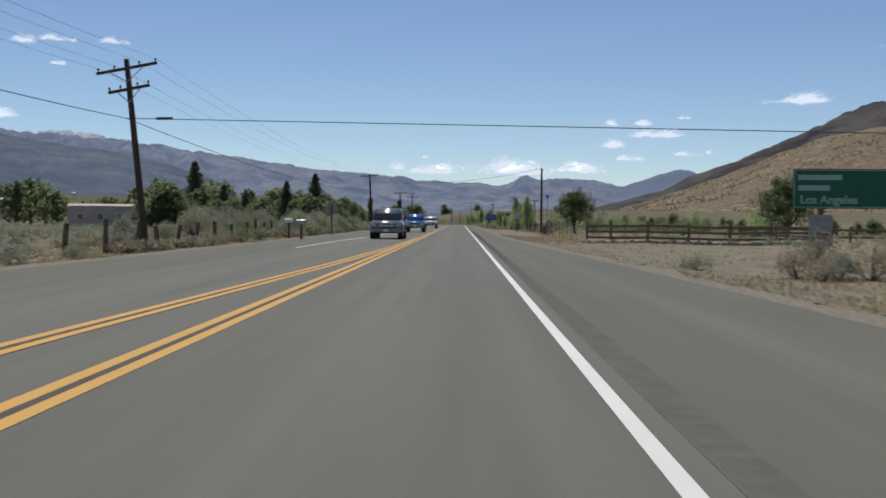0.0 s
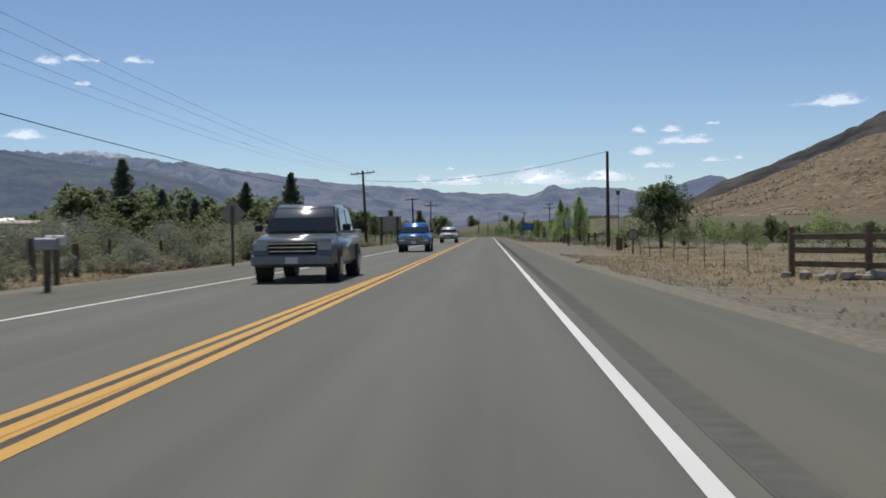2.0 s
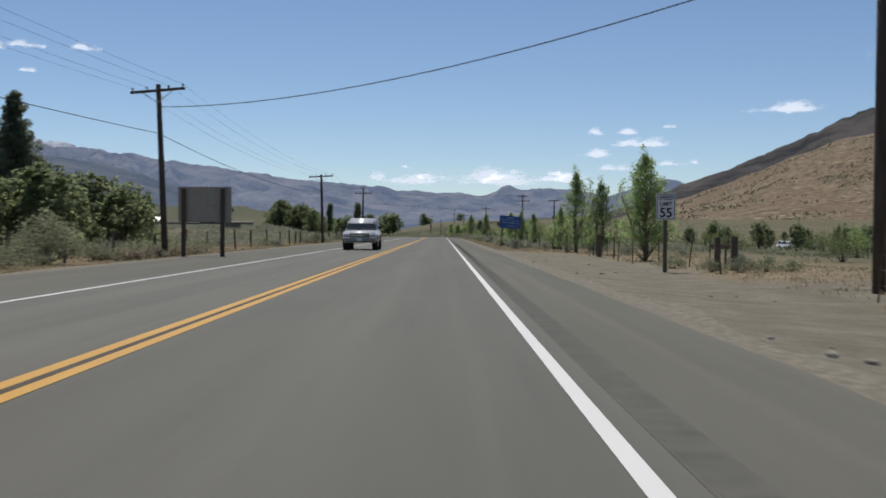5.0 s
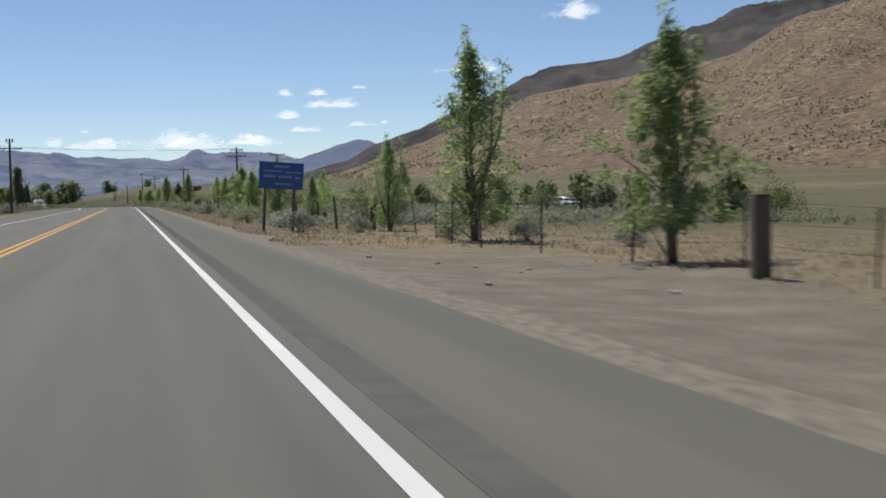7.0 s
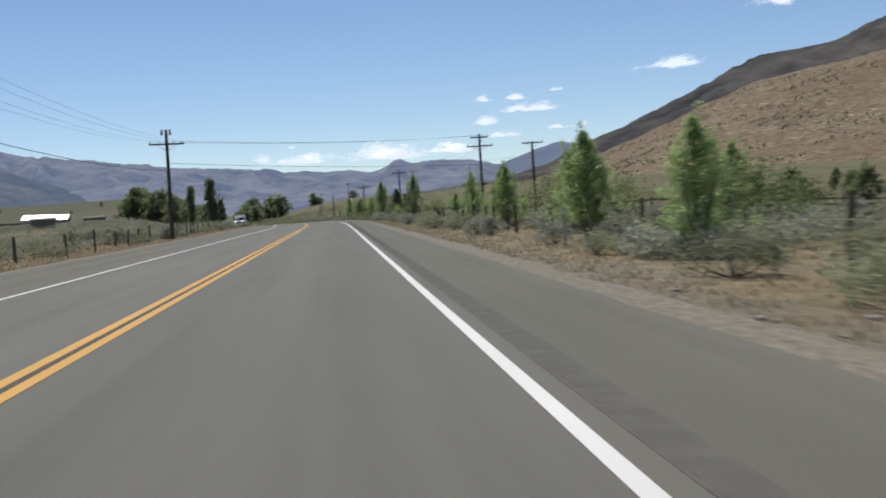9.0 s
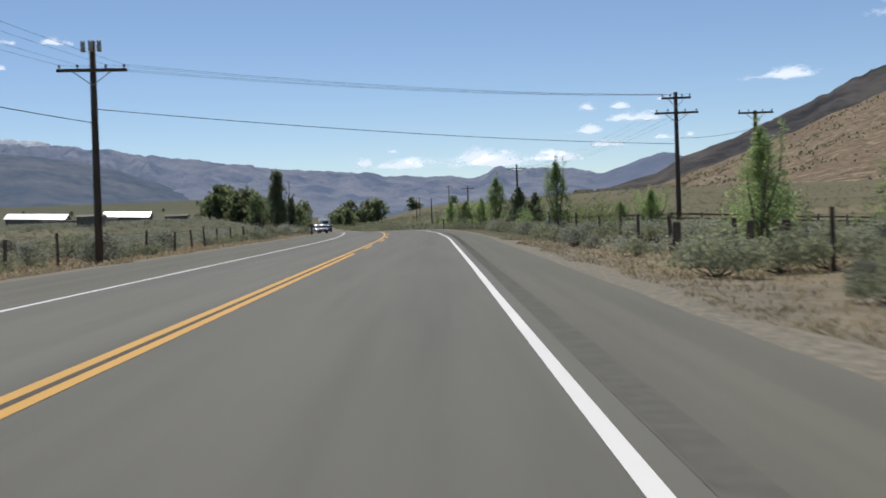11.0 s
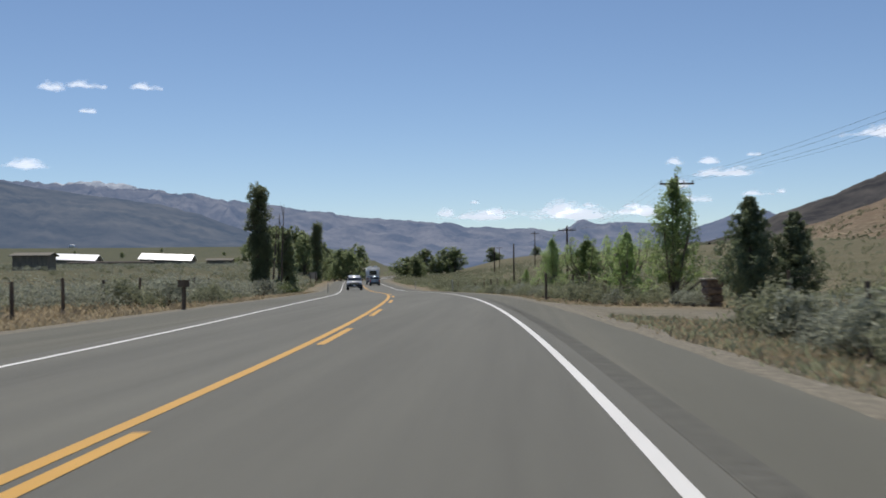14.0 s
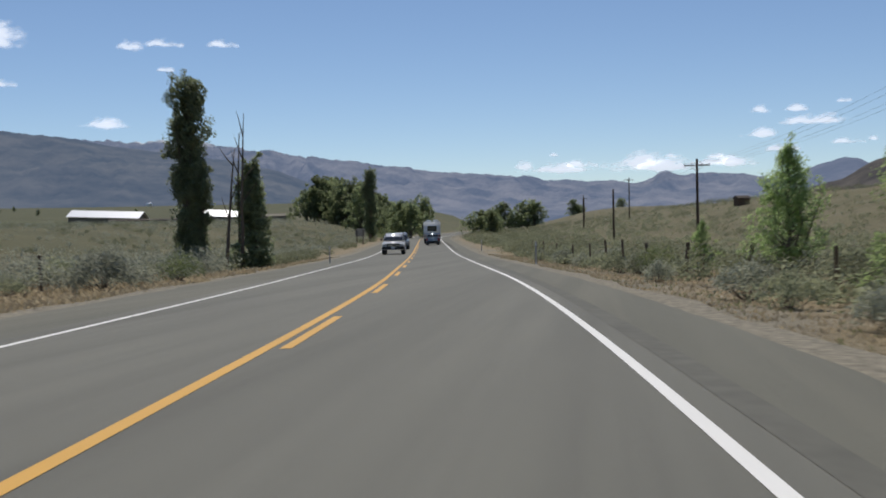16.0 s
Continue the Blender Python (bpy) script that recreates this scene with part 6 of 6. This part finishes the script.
def wheel(root, x, y, r, w=0.24):
    bm = bmesh.new()
    bmesh.ops.create_cone(bm, cap_ends=True, segments=22, radius1=r, radius2=r, depth=w, matrix=Matrix.Translation((x, y, r)) @ Matrix.Rotation(radians(90), 4, "Y"))
    bmesh.ops.bevel(bm, geom=list(bm.edges), offset=0.03, segments=1, affect="EDGES", clamp_overlap=True)
    t = part("wheel", (bm, M_TYRE), root)
    bm = bmesh.new()
    s = 1 if x > 0 else -1
    bmesh.ops.create_cone(bm, cap_ends=True, segments=18, radius1=r * 0.62, radius2=r * 0.5, depth=0.05, matrix=Matrix.Translation((x + s * (w / 2 + 0.004), y, r)) @ Matrix.Rotation(radians(90 * s), 4, "Y"))
    part("rim", (bm, M_RIM), t)


def panel_quad(pts, mat, root, name, thick=0.012):
    """A thin pane through four points."""
    a = [Vector(p) for p in pts]
    n = (a[1] - a[0]).cross(a[2] - a[0]).normalized() * thick
    v = [p for p in a] + [p + n for p in a]
    return part(name, mesh_of(name, v, [(3, 2, 1, 0), (4, 5, 6, 7), (0, 1, 5, 4), (1, 2, 6, 5), (2, 3, 7, 6), (3, 0, 4, 7)], mat), root)


M_BUMPER = plain("dull_bumper_steel", (0.22, 0.22, 0.22), 0.4, 0.6, var=0.1)


def motor_car(name, label, category, paint, length=5.4, half=0.97, hood=1.08, roof=1.85, bed=True, wheel_r=0.38, cab=(0.25, -1.35), lift=0.42):
    """A pickup (bed) or a wagon; its front looks along +y."""
    ob = tagged(new(name), label, category)
    f, b = length / 2, -length / 2
    belt = hood + 0.06
    low = lift
    lower = [(b, low + 0.14), (b + 0.12, low), (f - 0.3, low), (f, low + 0.2), (f + 0.02, hood - 0.32), (f - 0.10, hood - 0.12), (f - 0.40, hood - 0.03), (f - 1.35, belt), (b, belt - 0.01)]
    part("body", (prism(lower, half, half - 0.05, belt - 0.3, 0.10), paint), ob)
    y1 = f - 1.35 + 0.1
    y0 = cab[1] if bed else b + 0.12
    green = [(y1, belt - 0.05), (y1 - 0.62, roof - 0.10), (y1 - 0.95, roof - 0.01), (y0 + (0.12 if bed else 0.35), roof), (y0, belt - 0.05)]
    part("cabin", (prism(green, half - 0.06, half - 0.22, belt, 0.09), paint), ob)
    hw, ht = half - 0.11, half - 0.25
    panel_quad([(-hw, y1 - 0.04 + 0.03, belt + 0.06), (hw, y1 - 0.01, belt + 0.06), (ht, y1 - 0.70, roof - 0.09), (-ht, y1 - 0.70, roof - 0.09)], M_CARGLASS, ob, "windscreen")
    panel_quad([(hw, y0 - 0.02, belt + 0.08), (-hw, y0 - 0.02, belt + 0.08), (-ht, y0 + (0.08 if bed else 0.27), roof - 0.1), (ht, y0 + (0.08 if bed else 0.27), roof - 0.1)], M_CARGLASS, ob, "rear_window")
    ym = (y0 + y1 - 0.5) / 2
    for s in (-1, 1):
        for ya, yb in ((y1 - 0.62, ym + 0.06), (ym - 0.06, y0 + (0.2 if bed else 0.45))):
            p = [(s * (half - 0.07), ya + 0.3 if ya == y1 - 0.62 else ya, belt + 0.05), (s * (half - 0.07), yb, belt + 0.05), (s * (half - 0.19), yb, roof - 0.12), (s * (half - 0.19), ya - 0.12, roof - 0.12)]
            panel_quad(p if s < 0 else p[::-1], M_CARGLASS, ob, "side_window", 0.02)
        m = part("mirror", (box(0.2, 0.1, 0.17, (s * (half + 0.1), y1 - 0.25, belt + 0.05), 0.02), M_BLACKPLASTIC), ob)
        part("headlight", (box(0.34, 0.06, 0.16, (s * (half - 0.24), f - 0.005, hood - 0.36), 0.04), M_LENS), ob)
        part("tail_light", (box(0.15, 0.05, 0.36, (s * (half - 0.12), b, belt - 0.48), 0.015), M_REDLENS), ob)
        for yy in (f - 0.98, b + 1.05):
            part("wheel_arch", mesh_of("wheel_arch", *tube([(s * (half - 0.3), yy, wheel_r + 0.04), (s * (half + 0.012), yy, wheel_r + 0.04)], [wheel_r + 0.08] * 2, 20), M_BLACKPLASTIC), ob)
            wheel(ob, s * (half - 0.10), yy, wheel_r)
    g = part("grille", (box(half * 1.15, 0.05, 0.3, (0, f + 0.005, hood - 0.44), 0.015), M_BLACKPLASTIC), ob)
    for k in range(3):
        part("grille_bar", (box(half * 1.12, 0.03, 0.025, (0, f + 0.035, hood - 0.38 + 0.09 * k)), M_CHROME), g)
    part("front_bumper", (box(half * 1.96, 0.2, 0.26, (0, f + 0.03, low + 0.05), 0.04), M_BUMPER if bed else M_BLACKPLASTIC), ob)
    part("rear_bumper", (box(half * 1.92, 0.16, 0.2, (0, b - 0.03, low + 0.08), 0.03), M_CHROME if bed else M_BLACKPLASTIC), ob)
    part("number_plate", (box(0.3, 0.012, 0.15, (0, f + 0.142, low + 0.1)), M_SIGN_WHITE), ob)
    if bed:
        part("bed_floor", (box(half * 1.7, abs(b - cab[1]) - 0.25, 0.04, (0, (b + cab[1]) / 2, belt + 0.003), 0.005), M_BLACKPLASTIC), ob)
        for s in (-1, 1):
            part("bed_rail", (box(0.09, abs(b - cab[1]) - 0.06, 0.09, (s * (half - 0.06), (b + cab[1]) / 2, belt + 0.002), 0.02), paint), ob)
    return ob


def on_road(ob, y, lane, ahead):
    s = math.degrees(math.atan2(road_x(y + 0.5) - road_x(y - 0.5), 1.0))
    ob.matrix_world = pose(road_x(y) + lane, y, road_z(y) + 0.006, 0, 0, -s + (0 if ahead else 180))
    return ob


on_road(motor_car("pickup_truck", "grey four-door pickup truck in the oncoming lane", "truck", car_paint("grey_car_paint", (0.20, 0.21, 0.205)), 5.7, 1.0, 1.12, 1.92, lift=0.36), 71.5, -1.95, False)
on_road(motor_car("pickup_truck", "bright blue pickup truck in the oncoming lane", "truck", car_paint("blue_car_paint", (0.045, 0.21, 0.56)), 5.2, 0.95, 1.10, 1.82), 113.0, -1.9, False)
on_road(motor_car("pickup_truck", "white pickup truck in the oncoming lane", "truck", car_paint("white_car_paint", (0.72, 0.72, 0.72), 0.0), 5.4, 0.98, 1.10, 1.85), 173, -1.95, False)
M_WHITE_CAR = bpy.data.materials["white_car_paint"]
on_road(motor_car("suv", "white sport utility vehicle in the oncoming lane", "car", M_WHITE_CAR, 4.9, 0.97, 1.12, 1.86, False), 446, -1.9, False)
on_road(motor_car("pickup_truck", "silver-white pickup truck following in the oncoming lane", "truck", car_paint("silver_car_paint", (0.42, 0.43, 0.43), 0.5), 5.4, 0.97, 1.1, 1.84), 470, -1.9, False)
on_road(motor_car("hatchback_car", "small silver-blue hatchback behind the camper", "car", car_paint("silver_blue_paint", (0.26, 0.32, 0.36), 0.5), 4.2, 0.87, 0.98, 1.5, False, 0.31, lift=0.24), 494, 1.85, True)
parked = motor_car("pickup_truck", "white pickup truck parked at the edge of the meadow", "truck", M_WHITE_CAR, 5.4, 0.98, 1.10, 1.85)
parked.matrix_world = place(67.5, 305, 140, 0.0)
wagon = motor_car("suv", "white wagon parked at the edge of the meadow", "car", M_WHITE_CAR, 4.7, 0.93, 1.06, 1.72, False)
wagon.matrix_world = place(63.6, 303, 200, 0.0)


def camper(y):
    ob = tagged(new("camper_van"), "white motorhome with an overcab and dark rear window", "motorhome")
    white = plain("white_camper_shell", (0.74, 0.74, 0.72), 0.4, var=0.05, bump=0)
    part("shell", (prism([(-3.6, 0.55), (1.7, 0.55), (1.75, 1.9), (3.0, 2.1), (3.1, 2.6), (2.6, 3.05), (-3.55, 3.1)], 1.2, None, None, 0.08), white), ob)
    part("cab", (prism([(1.6, 0.5), (3.6, 0.5), (3.65, 1.05), (3.0, 1.2), (2.4, 1.95), (1.6, 1.95)], 1.0, 0.85, 1.2, 0.06), white), ob)
    part("rear_window", (box(1.3, 0.04, 0.75, (0, -3.6, 1.75), 0.03), M_CARGLASS), ob)
    part("stripe", (box(2.1, 0.02, 0.12, (0, -3.605, 1.35)), M_SIGN_PALE), ob)
    part("rear_bumper", (box(2.3, 0.18, 0.25, (0, -3.68, 0.5), 0.03), M_BLACKPLASTIC), ob)
    part("roof_vent", (box(0.7, 0.7, 0.25, (0.5, -2.2, 3.09), 0.05), M_SIGN_WHITE), ob)
    part("roof_vent", (box(0.7, 0.9, 0.28, (-0.45, -0.4, 3.09), 0.05), M_SIGN_WHITE), ob)
    for s in (-1, 1):
        part("tail_light", (box(0.16, 0.04, 0.3, (s * 1.0, -3.61, 0.95), 0.01), M_REDLENS), ob)
        for yy in (-2.0, -1.2, 2.75):
            wheel(ob, s * 1.02, yy, 0.37)
    on_road(ob, y, 1.85, True)


camper(508)
